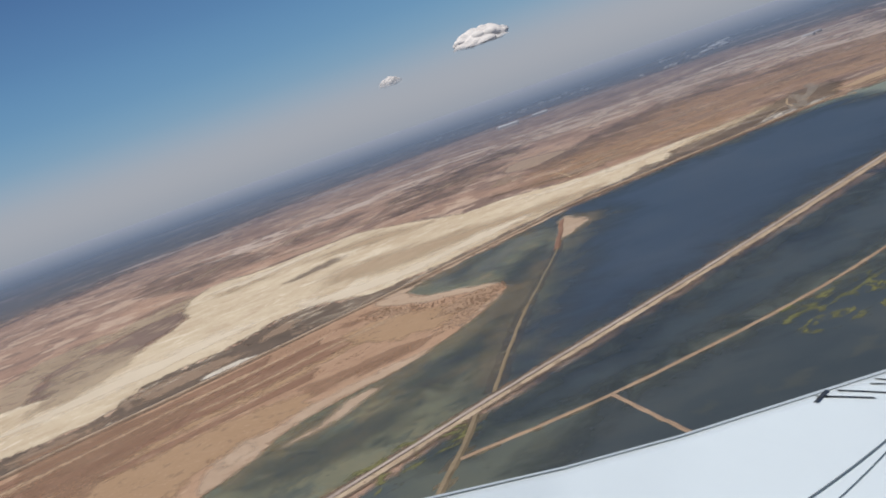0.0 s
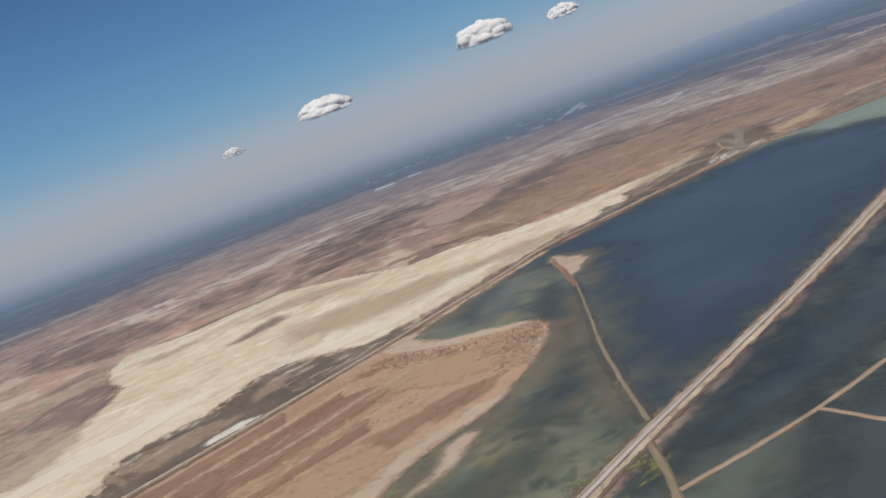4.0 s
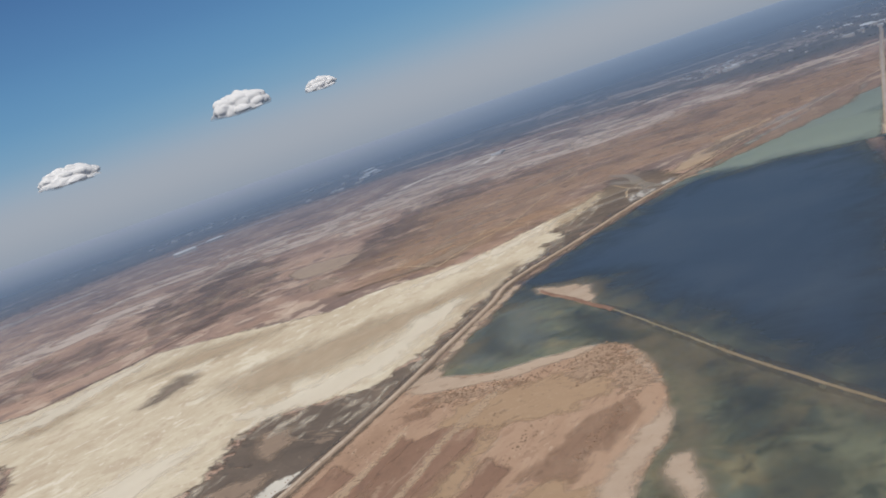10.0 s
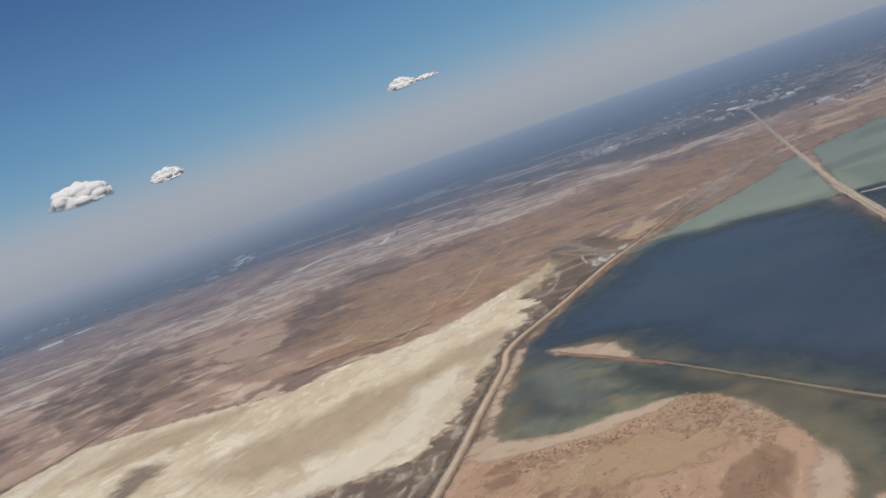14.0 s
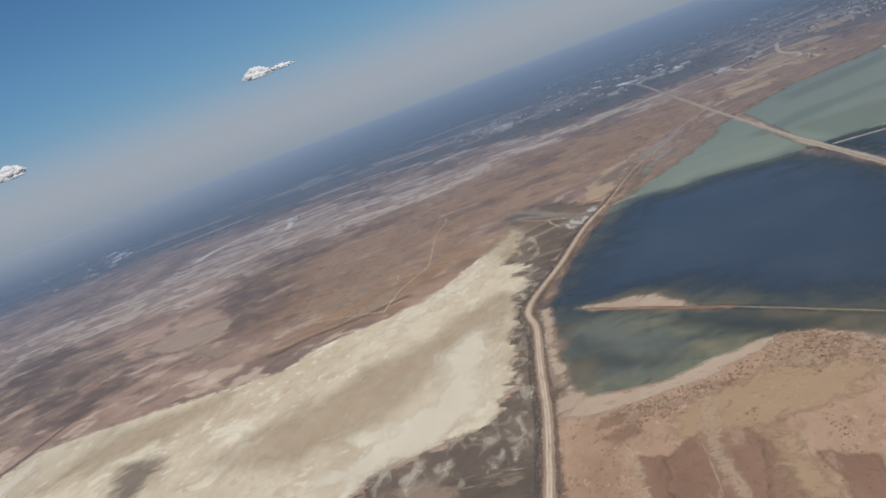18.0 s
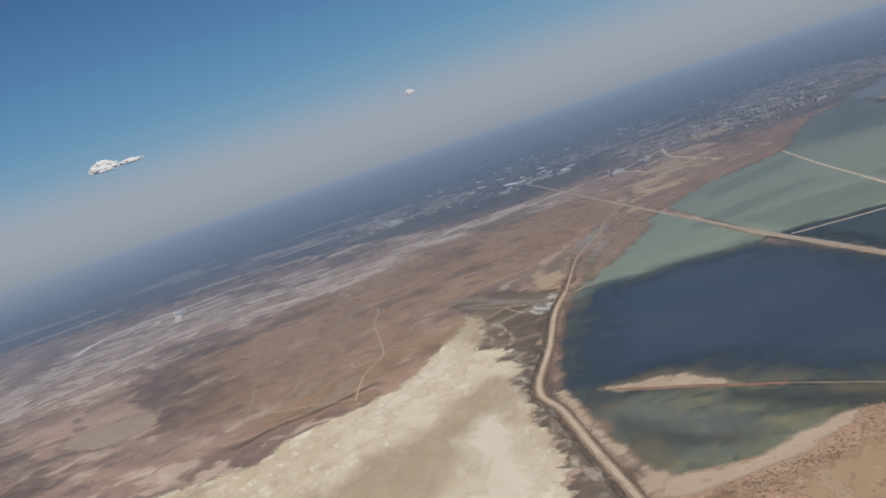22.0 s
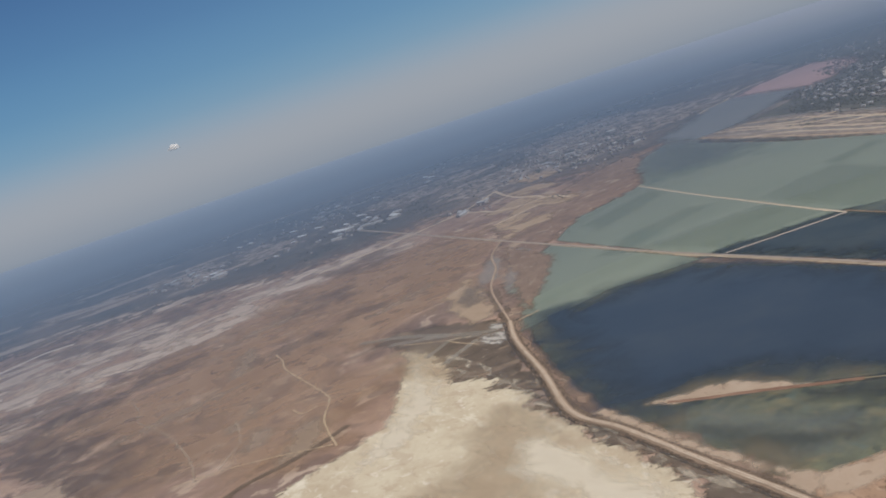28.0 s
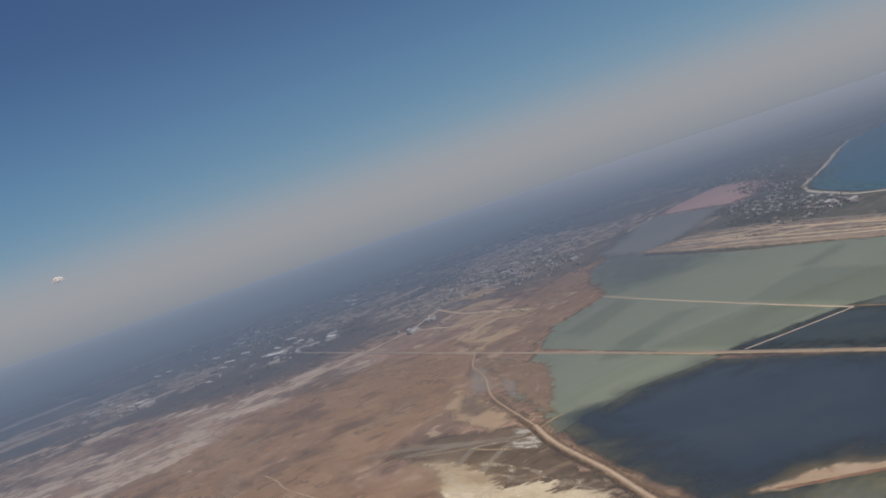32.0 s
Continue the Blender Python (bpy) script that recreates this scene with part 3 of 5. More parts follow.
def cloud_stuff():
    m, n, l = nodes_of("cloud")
    # Dulled, warm tone: the haze in front of the clouds is in this colour.
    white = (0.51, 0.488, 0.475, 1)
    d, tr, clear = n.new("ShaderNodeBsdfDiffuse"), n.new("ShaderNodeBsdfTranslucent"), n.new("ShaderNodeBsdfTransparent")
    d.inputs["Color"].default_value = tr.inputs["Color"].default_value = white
    one, two = n.new("ShaderNodeMixShader"), n.new("ShaderNodeMixShader")
    one.inputs["Fac"].default_value = 0.12
    l.new(d.outputs[0], one.inputs[1])
    l.new(tr.outputs[0], one.inputs[2])
    body = n.new("ShaderNodeAttribute")
    body.attribute_name = "body"
    l.new(body.outputs["Fac"], two.inputs["Fac"])
    l.new(clear.outputs[0], two.inputs[1])
    l.new(one.outputs[0], two.inputs[2])
    out = n.new("ShaderNodeOutputMaterial")
    l.new(two.outputs[0], out.inputs["Surface"])
    return m


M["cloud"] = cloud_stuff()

# ---- builders ----
def mesh_object(name, verts, faces, material, parent=None, label="", smooth=False):
    me = bpy.data.meshes.new(name)
    me.from_pydata(verts, [], faces)
    me.materials.append(material)
    if smooth:
        me.polygons.foreach_set("use_smooth", [True] * len(me.polygons))
    me.update()
    ob = new(name, me)
    if parent:
        ob.parent = parent
    if label:
        ob["label"] = label
    return ob


def part(name, bm, material, parent, label=""):
    me = bpy.data.meshes.new(name)
    bm.to_mesh(me)
    bm.free()
    me.materials.append(material)
    ob = new(name, me)
    ob.parent = parent
    if label:
        ob["label"] = label
    return ob


def spline(points, step):
    """A smooth line through plan points, sampled about every step metres."""
    p = [Vector(q).to_2d() for q in points]
    p = [p[0] * 2 - p[1]] + p + [p[-1] * 2 - p[-2]]
    out = []
    for i in range(1, len(p) - 2):
        n = max(1, int((p[i + 1] - p[i]).length / step))
        for k in range(n):
            t = k / n
            out.append(0.5 * (2 * p[i] + (p[i + 1] - p[i - 1]) * t + (2 * p[i - 1] - 5 * p[i] + 4 * p[i + 1] - p[i + 2]) * t * t
                              + (3 * p[i] - p[i - 1] - 3 * p[i + 1] + p[i + 2]) * t ** 3))
    return out + [p[-2]]


LAYERS = []     # every sheet lies a hair above the one before


def sheet(name, outline, z, material, label, cell=None, kind="structure", category="", parent=None):
    """A flat sheet of ground or water; each vertex knows how far it lies inside the outline."""
    o = np.array(outline, float)
    LAYERS.append(name)
    z += 0.0006 * len(LAYERS)
    soft = material.get("reach", 1.0)
    lo, hi = o.min(0) - soft, o.max(0) + soft
    cell = cell or max(hi - lo) / 110
    nx, ny = int((hi[0] - lo[0]) / cell) + 2, int((hi[1] - lo[1]) / cell) + 2
    gx, gy = np.meshgrid(lo[0] + np.arange(nx) * cell, lo[1] + np.arange(ny) * cell, indexing="ij")
    q = np.stack([gx.ravel(), gy.ravel()], 1)
    inside, best = np.zeros(len(q), bool), np.full(len(q), 1e9)
    for (x0, y0), (x1, y1) in zip(o, np.roll(o, -1, 0)):
        d = np.array([x1 - x0, y1 - y0])
        u = np.clip(((q - (x0, y0)) @ d) / max(d @ d, 1e-9), 0, 1)
        best = np.minimum(best, np.hypot(*(q - (np.array([x0, y0]) + u[:, None] * d)).T))
        if y0 != y1:
            cross = (q[:, 1] < y0) != (q[:, 1] < y1)
            inside ^= cross & (q[:, 0] < x0 + (q[:, 1] - y0) * (x1 - x0) / (y1 - y0))
    rim = np.where(inside, best, -best).reshape(nx, ny)
    low = np.maximum(np.maximum(rim[:-1, :-1], rim[1:, :-1]), np.maximum(rim[:-1, 1:], rim[1:, 1:]))
    ii, jj = np.nonzero(low > -soft)
    faces = np.stack([ii * ny + jj, (ii + 1) * ny + jj, (ii + 1) * ny + jj + 1, ii * ny + jj + 1], 1)
    used, flat = np.unique(faces.ravel(), return_inverse=True)
    verts = np.column_stack([q[used], np.full(len(used), z)])
    ob = mesh_object(name, verts.tolist(), flat.reshape(-1, 4).tolist(), material, parent)
    at = ob.data.attributes.new("rim", "FLOAT", "POINT")
    at.data.foreach_set("value", rim.ravel()[used].astype(np.float32))
    return ob if parent else tagged(ob, label, category or name.replace("_", " "), kind=kind)


def ribbon(name, points, profile, material, label="", step=3.0, wobble=0.25, parent=None, kind="structure", category=""):
    """A bank, road or ditch along plan points. profile: (offset to the right, height) pairs from left to right."""
    line = spline(points, step)
    verts, faces, rims, k = [], [], [], len(profile)
    half = max(abs(o) for o, _ in profile)
    rng = random.Random(len(points) * 31 + len(name))
    for i, c in enumerate(line):
        d = (line[min(i + 1, len(line) - 1)] - line[max(i - 1, 0)]).normalized()
        r = Vector((d.y, -d.x))
        for j, (o, h) in enumerate(profile):
            o += rng.uniform(-1, 1) * wobble * (1 if j in (0, k - 1) else 0.35)
            verts.append((c.x + r.x * o, c.y + r.y * o, h + (rng.uniform(-0.05, 0.05) if 0 < j < k - 1 else 0)))
            rims.append(half - abs(o))
    for i in range(len(line) - 1):
        for j in range(k - 1):
            faces.append((i * k + j, i * k + j + 1, (i + 1) * k + j + 1, (i + 1) * k + j))
    ob = mesh_object(name, verts, faces, material, parent, label if parent else "")
    at = ob.data.attributes.new("rim", "FLOAT", "POINT")
    at.data.foreach_set("value", rims)
    return ob if parent else tagged(ob, label, category or name.replace("_", " "), kind=kind)


# ---- land ----
def ground_disc():
    verts, faces, n = [(0, 0, 0)], [], 96
    rings = [60 * 1.16 ** i for i in range(30)]
    rings = [r for r in rings if r < 4600] + [4650.0]
    for r in rings:
        for i in range(n):
            a = 2 * math.pi * i / n
            x, y = math.sin(a) * r, 200 + math.cos(a) * r
            verts.append((x, y, 0.0))
    verts[0] = (0, 200, 0)
    faces += [(0, 1 + (i + 1) % n, 1 + i) for i in range(n)]
    for k in range(len(rings) - 1):
        for i in range(n):
            j = (i + 1) % n
            faces.append((1 + k * n + i, 1 + k * n + j, 1 + (k + 1) * n + j, 1 + (k + 1) * n + i))
    return tagged(mesh_object("ground", verts, faces, M["farland"]), "dark hazy farmland and groves reaching the horizon", "ground", kind="structure")


ground_disc()
sheet("scrubland", [(-1500, -700), (-1500, 420), (-700, 640), (-400, 760), (-310, 900), (-180, 1130), (60, 1330), (250, 1340), (430, 1220), (475, 1040), (540, 940),
                    (540, 780), (535, 660), (600, 590), (640, 500), (660, 420), (560, 330), (420, 120), (300, -700)], 0.03, M["scrubland"],
      "brown steppe of dry scrub and bare soil", cell=18)

def oval(x, y, along_it, across, angle, seed=0):
    """An uneven rounded outline in plan."""
    r = random.Random(seed + int(x * 3 + y))
    c, q = math.cos(radians(angle)), math.sin(radians(angle))
    pts = []
    for i in range(18):
        k, w = 2 * math.pi * i / 18, r.uniform(0.82, 1.18)
        u, v = along_it * w * math.cos(k), across * w * math.sin(k)
        pts.append((x + c * u - q * v, y + q * u + c * v))
    return pts


STREAKS = [
    [(40, 770), (100, 860), (250, 890), (330, 985), (428, 930), (440, 858), (472, 827), (450, 750), (450, 690), (495, 660), (505, 611), (560, 570), (540, 552), (465, 546), (423, 565), (418, 605), (385, 628), (365, 655), (320, 672),
     (290, 700), (265, 726), (235, 745), (180, 735)],
    [(448, 840), (467, 805), (452, 759), (450, 712), (438, 662), (463, 632), (535, 629), (568, 583), (498, 596), (456, 608), (416, 627), (368, 620), (349, 653), (298, 671), (248, 697), (330, 780)],
    [(-200, 700), (-120, 760), (0, 800), (40, 760), (-40, 720), (-140, 660)],
    [(-20, 860), (60, 920), (180, 930), (120, 860)],
    [(120, 700), (180, 735), (235, 745), (250, 700), (200, 690)],
]
for o in STREAKS:
    sheet("salt_streak", o, 0.06, M["pale_streak"], "pale salty streaks across the brown steppe", category="salt streak", cell=5)
DARKS = [
    [(208, 669), (196, 632), (156, 586), (120, 544), (92, 518), (66, 500), (70, 540), (100, 600), (146, 650)],
    [(80, 811), (87, 752), (76, 689), (60, 650), (28, 588), (-6, 556), (-26, 549), (-36, 600), (-10, 720)],
    [(63, 653), (49, 610), (27, 575), (1, 555), (-17, 542), (-11, 555), (13, 577), (29, 594)],
    [(272, 457), (339, 461), (385, 460), (460, 510), (399, 519), (307, 496), (243, 462)],
    [(-148, 476), (-141, 500), (-128, 480), (-129, 438), (-123, 420), (-128, 387), (-136, 368), (-144, 355), (-155, 431)],
    [(239, 743), (262, 717), (252, 657), (169, 595), (163, 626), (125, 639)],
    [(194, 482), (204, 460), (202, 440), (183, 450), (166, 466)],
    [(-215, 690), (-180, 720), (-120, 640), (-100, 560), (-140, 530), (-190, 590)],
    [(330, 590), (372, 590), (380, 552), (330, 540), (300, 560)],
]
for o in DARKS:
    sheet("dark_scrub", o, 0.07, M["dark_scrub"], "broad patch of darker scrub on the steppe", category="scrub", cell=2.5)
for x, y, u, v, g in ((120, 590, 50, 16, 40), (10, 640, 40, 16, 80), (20, 700, 40, 14, 50), (260, 520, 40, 10, -30), (240, 640, 46, 12, -35), (-70, 620, 44, 14, 60), (60, 740, 46, 14, 50)):
    sheet("dark_scrub", oval(x, y, u, v, g), 0.07, M["dark_scrub"], "long streak of darker scrub on the steppe", category="scrub")
sheet("brown_steppe", [(64, 440), (62, 480), (80, 540), (150, 620), (250, 650), (330, 650), (430, 590), (500, 520), (470, 480), (400, 462), (330, 455), (250, 440), (180, 466), (140, 445), (100, 432)], 0.065, M["brown_steppe"], "orange-brown steppe beyond the marsh", cell=4)
sheet("tan_field", [(58, 612), (72, 622), (84, 608), (92, 590), (88, 573), (75, 559), (60, 561), (50, 568), (49, 585)], 0.095, M["oval_field"], "long oval bare tan field among dry scrub", category="field", cell=0.8)
FIELDS = [
    [(60, 723), (73, 719), (74, 699), (67, 682), (61, 695)],
    [(32, 623), (49, 629), (36, 604), (23, 595)],
    [(40, 547), (48, 546), (54, 526), (44, 506), (35, 514)],
    [(57, 457), (74, 461), (91, 466), (105, 462), (86, 448), (65, 445)],
    [(34, 488), (36, 478), (35, 472), (29, 475)],
    [(77, 480), (92, 487), (104, 490), (98, 478), (84, 472)],
    [(104, 500), (122, 498), (140, 505), (126, 508), (110, 508)],
]
for o in FIELDS:
    sheet("tan_field", o, 0.09, M["tan_field"], "small bare orange-tan patch among dry scrub", category="field", cell=0.7)
for x, y, u, v, g in ((20, 640, 24, 4, 60), (-8, 654, 22, 5, 40), (156, 556, 30, 4, -40), (-60, 555, 40, 4, 20), (-90, 640, 34, 5, 70), (-150, 600, 44, 5, 70), (230, 560, 30, 5, 20), (300, 590, 34, 5, -30), (190, 660, 30, 4, 20), (290, 480, 26, 4, -25)):
    sheet("tan_field", oval(x, y, u, v, g), 0.09, M["tan_field"], "bare tan streak among dry scrub", category="field")
FAR = [(728, 1278, 60, 26, 110), (734, 1205, 40, 18, 120), (690, 975, 46, 20, 140), (698, 846, 40, 16, 140), (770, 1020, 50, 18, 130), (784, 957, 40, 18, 130), (866, 964, 46, 18, 130), (800, 830, 40, 14, 140),
       (560, 1000, 60, 18, 130), (480, 1180, 70, 20, 150), (200, 1250, 90, 20, 170), (-60, 1100, 80, 22, 10), (-260, 1000, 80, 24, 30), (560, 1350, 80, 22, 140), (980, 620, 50, 16, 150), (930, 1120, 70, 20, 140)]
for x, y, u, v, g in FAR:
    sheet("far_field", oval(x, y, u, v, g), 0.08, M["far_patch"], "pale bare field far out on the plain", category="field")

# ---- flat sheet painted to stand in for haze over the far plain ----
def haze():
    m, n, l = nodes_of("haze")
    co = n.new("ShaderNodeTexCoord")
    far = n.new("ShaderNodeVectorMath")
    far.operation = "LENGTH"
    over = n.new("ShaderNodeVectorMath")
    over.operation = "SUBTRACT"
    over.inputs[1].default_value = (-140, -90, 0)
    l.new(co.outputs["Object"], over.inputs[0])
    l.new(over.outputs[0], far.inputs[0])
    # Haze imitated by opacity that grows with distance from one fixed point.
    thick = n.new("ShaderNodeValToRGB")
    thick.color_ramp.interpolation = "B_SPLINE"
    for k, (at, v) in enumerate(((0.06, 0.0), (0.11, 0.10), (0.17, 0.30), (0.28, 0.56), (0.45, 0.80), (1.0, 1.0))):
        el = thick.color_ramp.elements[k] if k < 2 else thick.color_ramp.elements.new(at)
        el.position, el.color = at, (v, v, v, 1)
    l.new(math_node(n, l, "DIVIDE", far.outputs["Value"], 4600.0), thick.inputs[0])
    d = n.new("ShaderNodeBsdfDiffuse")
    # The airlight is put into the sheet's colour, by distance.
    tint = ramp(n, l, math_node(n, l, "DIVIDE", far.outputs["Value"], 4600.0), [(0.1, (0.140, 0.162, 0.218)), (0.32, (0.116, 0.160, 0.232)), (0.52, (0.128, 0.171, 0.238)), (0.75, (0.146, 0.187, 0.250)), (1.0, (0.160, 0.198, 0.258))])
    # Towards the sea and the north the sheet's tint turns to the sky's grey.
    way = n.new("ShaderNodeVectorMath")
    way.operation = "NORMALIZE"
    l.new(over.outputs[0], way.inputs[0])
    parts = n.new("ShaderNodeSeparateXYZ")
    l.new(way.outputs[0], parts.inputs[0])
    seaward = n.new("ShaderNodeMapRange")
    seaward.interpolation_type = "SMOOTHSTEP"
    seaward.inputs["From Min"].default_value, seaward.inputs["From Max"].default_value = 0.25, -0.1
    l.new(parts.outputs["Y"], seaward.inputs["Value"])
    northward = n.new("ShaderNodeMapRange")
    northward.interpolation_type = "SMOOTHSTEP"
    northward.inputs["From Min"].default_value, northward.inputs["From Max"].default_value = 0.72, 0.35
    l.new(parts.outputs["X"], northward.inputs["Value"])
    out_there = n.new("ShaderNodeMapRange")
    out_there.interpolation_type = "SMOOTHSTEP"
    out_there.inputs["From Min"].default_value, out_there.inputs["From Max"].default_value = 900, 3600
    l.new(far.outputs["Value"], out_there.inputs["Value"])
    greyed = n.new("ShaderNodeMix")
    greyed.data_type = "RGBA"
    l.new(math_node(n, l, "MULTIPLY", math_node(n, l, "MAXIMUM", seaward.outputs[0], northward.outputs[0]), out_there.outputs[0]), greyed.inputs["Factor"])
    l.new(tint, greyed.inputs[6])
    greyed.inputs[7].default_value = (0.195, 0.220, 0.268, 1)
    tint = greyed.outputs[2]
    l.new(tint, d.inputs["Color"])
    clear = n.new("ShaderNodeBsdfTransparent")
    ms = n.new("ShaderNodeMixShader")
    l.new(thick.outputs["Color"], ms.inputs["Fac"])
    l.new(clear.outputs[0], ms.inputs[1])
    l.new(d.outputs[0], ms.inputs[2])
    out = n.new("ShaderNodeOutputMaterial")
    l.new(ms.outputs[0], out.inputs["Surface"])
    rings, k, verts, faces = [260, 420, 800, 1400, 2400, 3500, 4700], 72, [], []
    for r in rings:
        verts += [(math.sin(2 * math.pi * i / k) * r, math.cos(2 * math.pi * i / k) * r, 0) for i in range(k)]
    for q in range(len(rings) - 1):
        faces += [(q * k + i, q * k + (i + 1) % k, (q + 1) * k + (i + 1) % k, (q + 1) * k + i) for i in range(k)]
    ob = mesh_object("backdrop_painted_haze", verts, faces, m)
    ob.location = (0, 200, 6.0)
    return tagged(ob, "flat see-through sheet coloured blue-grey to imitate haze over the far plain", "haze", kind="structure")


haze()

# ---- salt flat ----
sheet("salt_flat", [(166, 446), (150, 436), (135, 432), (113, 429), (89, 422), (72, 421), (58, 427), (47, 435), (34, 443), (15, 440), (4, 457), (-13, 484), (-31, 508), (-44, 524), (-58, 516), (-73, 512), (-87, 504), (-101, 502),
                    (-114, 514), (-126, 505), (-129, 472), (-123, 432), (-115, 411), (-117, 383), (-125, 360), (-132, 340), (-141, 323), (-160, 328), (-180, 318), (-206, 300), (-214, 258), (-140, 249), (-118, 253), (-105, 262),
                    (-100, 282), (-92, 293), (-78, 298), (-69, 311), (-61, 323), (-49, 325), (-34, 314), (-28, 308), (-20, 309), (-12, 315), (-3, 317), (6, 325), (20, 333), (28, 343), (37, 346), (49, 355), (56, 362), (64, 369), (72, 367), (80, 371),
                    (88, 385), (98, 384), (103, 389), (106, 402), (116, 407), (136, 416), (164, 430)], 0.13, M["salt"],
      "beige salt flat with faint brown streaks", cell=1.5)
sheet("salt_arm", [(-215, 380), (-194, 391), (-194, 428), (-184, 440), (-172, 453), (-160, 461), (-141, 479), (-128, 488), (-122, 462), (-132, 443), (-148, 430), (-161, 420), (-166, 396), (-168, 372), (-159, 333), (-160, 310), (-215, 300)], 0.12,
      M["arm_sand"], "thin tan arm of the salt flat", category="salt flat", cell=1.4)
sheet("dark_scrub", [(-157, 333), (-164, 357), (-169, 388), (-163, 399), (-152, 409), (-142, 436), (-125, 441), (-117, 411), (-119, 383), (-126, 362), (-134, 342), (-142, 324)], 0.14, M["scrub_lens"],
      "long lens of dark scrub between two arms of the salt flat", category="scrub", cell=0.9)
sheet("salt_flat", [(-132, 379), (-139, 382), (-158, 397), (-160, 372), (-155, 349), (-149, 325), (-141, 303), (-128, 306), (-123, 337), (-126, 360)], 0.15, M["arm_sand"], "thin salt crust creeping into the scrub", cell=1.0)
for o, lab in (([(-47, 391), (-33, 396), (-14, 391), (8, 384), (29, 377), (50, 379), (62, 374), (40, 361), (15, 357), (-10, 351), (-32, 353), (-45, 361)], "damp brown sand in the middle of the salt flat"),
               ([(-60, 470), (-30, 480), (-4, 452), (-20, 446), (-50, 455)], "brown film over the far rim of the salt flat"),
               ([(120, 414), (142, 421), (160, 434), (164, 442), (138, 431)], "brownish damp tip of the salt flat")):
    sheet("damp_sand", o, 0.16, M["damp_sand"], lab, category="sand", cell=1.2)
sheet("hollow", [(-70, 413), (-60, 429), (-51, 441), (-46, 436), (-49, 424), (-58, 415), (-66, 409)], 0.17, M["hollow"], "dark damp hollow in the salt flat", category="hollow", cell=0.6)
sheet("hollow", [(-110, 462), (-98, 470), (-92, 462), (-102, 452)], 0.17, M["damp_sand"], "shallow brown hollow in the salt flat", category="hollow", cell=0.6)
for o in ([(-55, 340), (-35, 336), (-18, 338), (-1, 343), (18, 361), (34, 362), (32, 352), (10, 338), (-7, 324), (-25, 318), (-42, 320), (-54, 328)], [(30, 420), (60, 416), (100, 420), (140, 430), (120, 420), (90, 408), (60, 406)],
          [(-112, 290), (-92, 310), (-70, 330), (-86, 338), (-118, 320), (-150, 280)], [(-118, 470), (-80, 500), (-50, 512), (-60, 495), (-100, 462)]):
    sheet("bright_crust", o, 0.18, M["bright_salt"], "brighter crust of dry salt", category="salt crust", cell=1.0)

# ---- marsh beside the shore road ----
sheet("marsh", [(-150, 246), (-118, 251), (-104, 260), (-99, 281), (-91, 291), (-77, 296), (-68, 309), (-60, 321), (-49, 322), (-35, 312), (-27, 306), (-18, 308), (-10, 314), (8, 325), (28, 341), (38, 344), (50, 353), (60, 365), (72, 366), (64, 359),
                (48, 349), (28, 333), (0, 312), (-30, 288), (-72, 258), (-112, 232), (-170, 193), (-215, 195)], 0.15, M["dark_marsh"], "dark marsh of salty scrub beside the road", cell=1.1)
sheet("marsh", [(206, 462), (200, 440), (188, 416), (178, 400), (146, 390), (104, 375), (74, 362), (80, 372), (88, 384), (98, 384), (104, 392), (106, 403), (118, 408), (134, 416), (158, 434), (173, 451), (190, 466)], 0.15,
      M["dark_marsh"], "dark marsh beyond the tip of the salt flat", cell=1.1)
for o in ([(151, 404), (162, 405), (161, 398), (146, 391), (142, 394)], [(168, 402), (176, 405), (172, 399), (164, 396)]):
    sheet("salt_pan", o, 0.19, M["far_pan"], "small whitish salt pan in the marsh", category="salt pan", cell=0.5)
sheet("salt_pan", [(-78, 264), (-74, 269), (-67, 273), (-61, 271), (-64, 265), (-70, 265), (-75, 262)], 0.19, M["salt_pan"], "small whitish salt pan in the marsh", category="salt pan", cell=0.5)
for o in ([(-65, 297), (-58, 312), (-51, 308), (-55, 296), (-62, 289)], [(-100, 272), (-90, 284), (-74, 286), (-66, 279), (-80, 266), (-94, 258)], [(-130, 240), (-112, 250), (-100, 252), (-112, 236)]):
    sheet("bare_patch", o, 0.19, M["marsh_soil"], "bare tan soil in the dark marsh", category="soil", cell=0.7)
for pts, w in (([(184, 457), (176, 428), (164, 400)], 1.6), ([(147, 428), (157, 425), (167, 421), (163, 406)], 1.3), ([(202, 480), (194, 455), (176, 425)], 1.6), ([(132, 415), (146, 411), (158, 407)], 1.2)):
    ribbon("salt_streak", pts, [(-w * 1.6, 0.24), (-w * 0.4, 0.245), (w * 0.4, 0.245), (w * 1.6, 0.24)], M["white_streak"], "thin whitish salty streak in the marsh", 1.5, 0.4, category="salt streak")
for o in ([(-62, 320), (-48, 322), (-34, 311), (-26, 305), (-8, 313), (10, 325), (28, 340), (38, 343), (50, 352), (60, 364), (72, 366), (64, 358), (48, 350), (28, 335), (4, 317), (-22, 297), (-40, 286), (-52, 296)],
          [(78, 369), (92, 383), (104, 388), (110, 403), (126, 410), (142, 416), (128, 404), (112, 392), (98, 377), (84, 368)], [(-104, 262), (-98, 281), (-90, 291), (-74, 294), (-80, 286), (-92, 274)]):
    sheet("salt_speckle", o, 0.2, M["salt_speckle"], "whitish salt crust mottling the dark marsh", category="salt crust", cell=0.6)

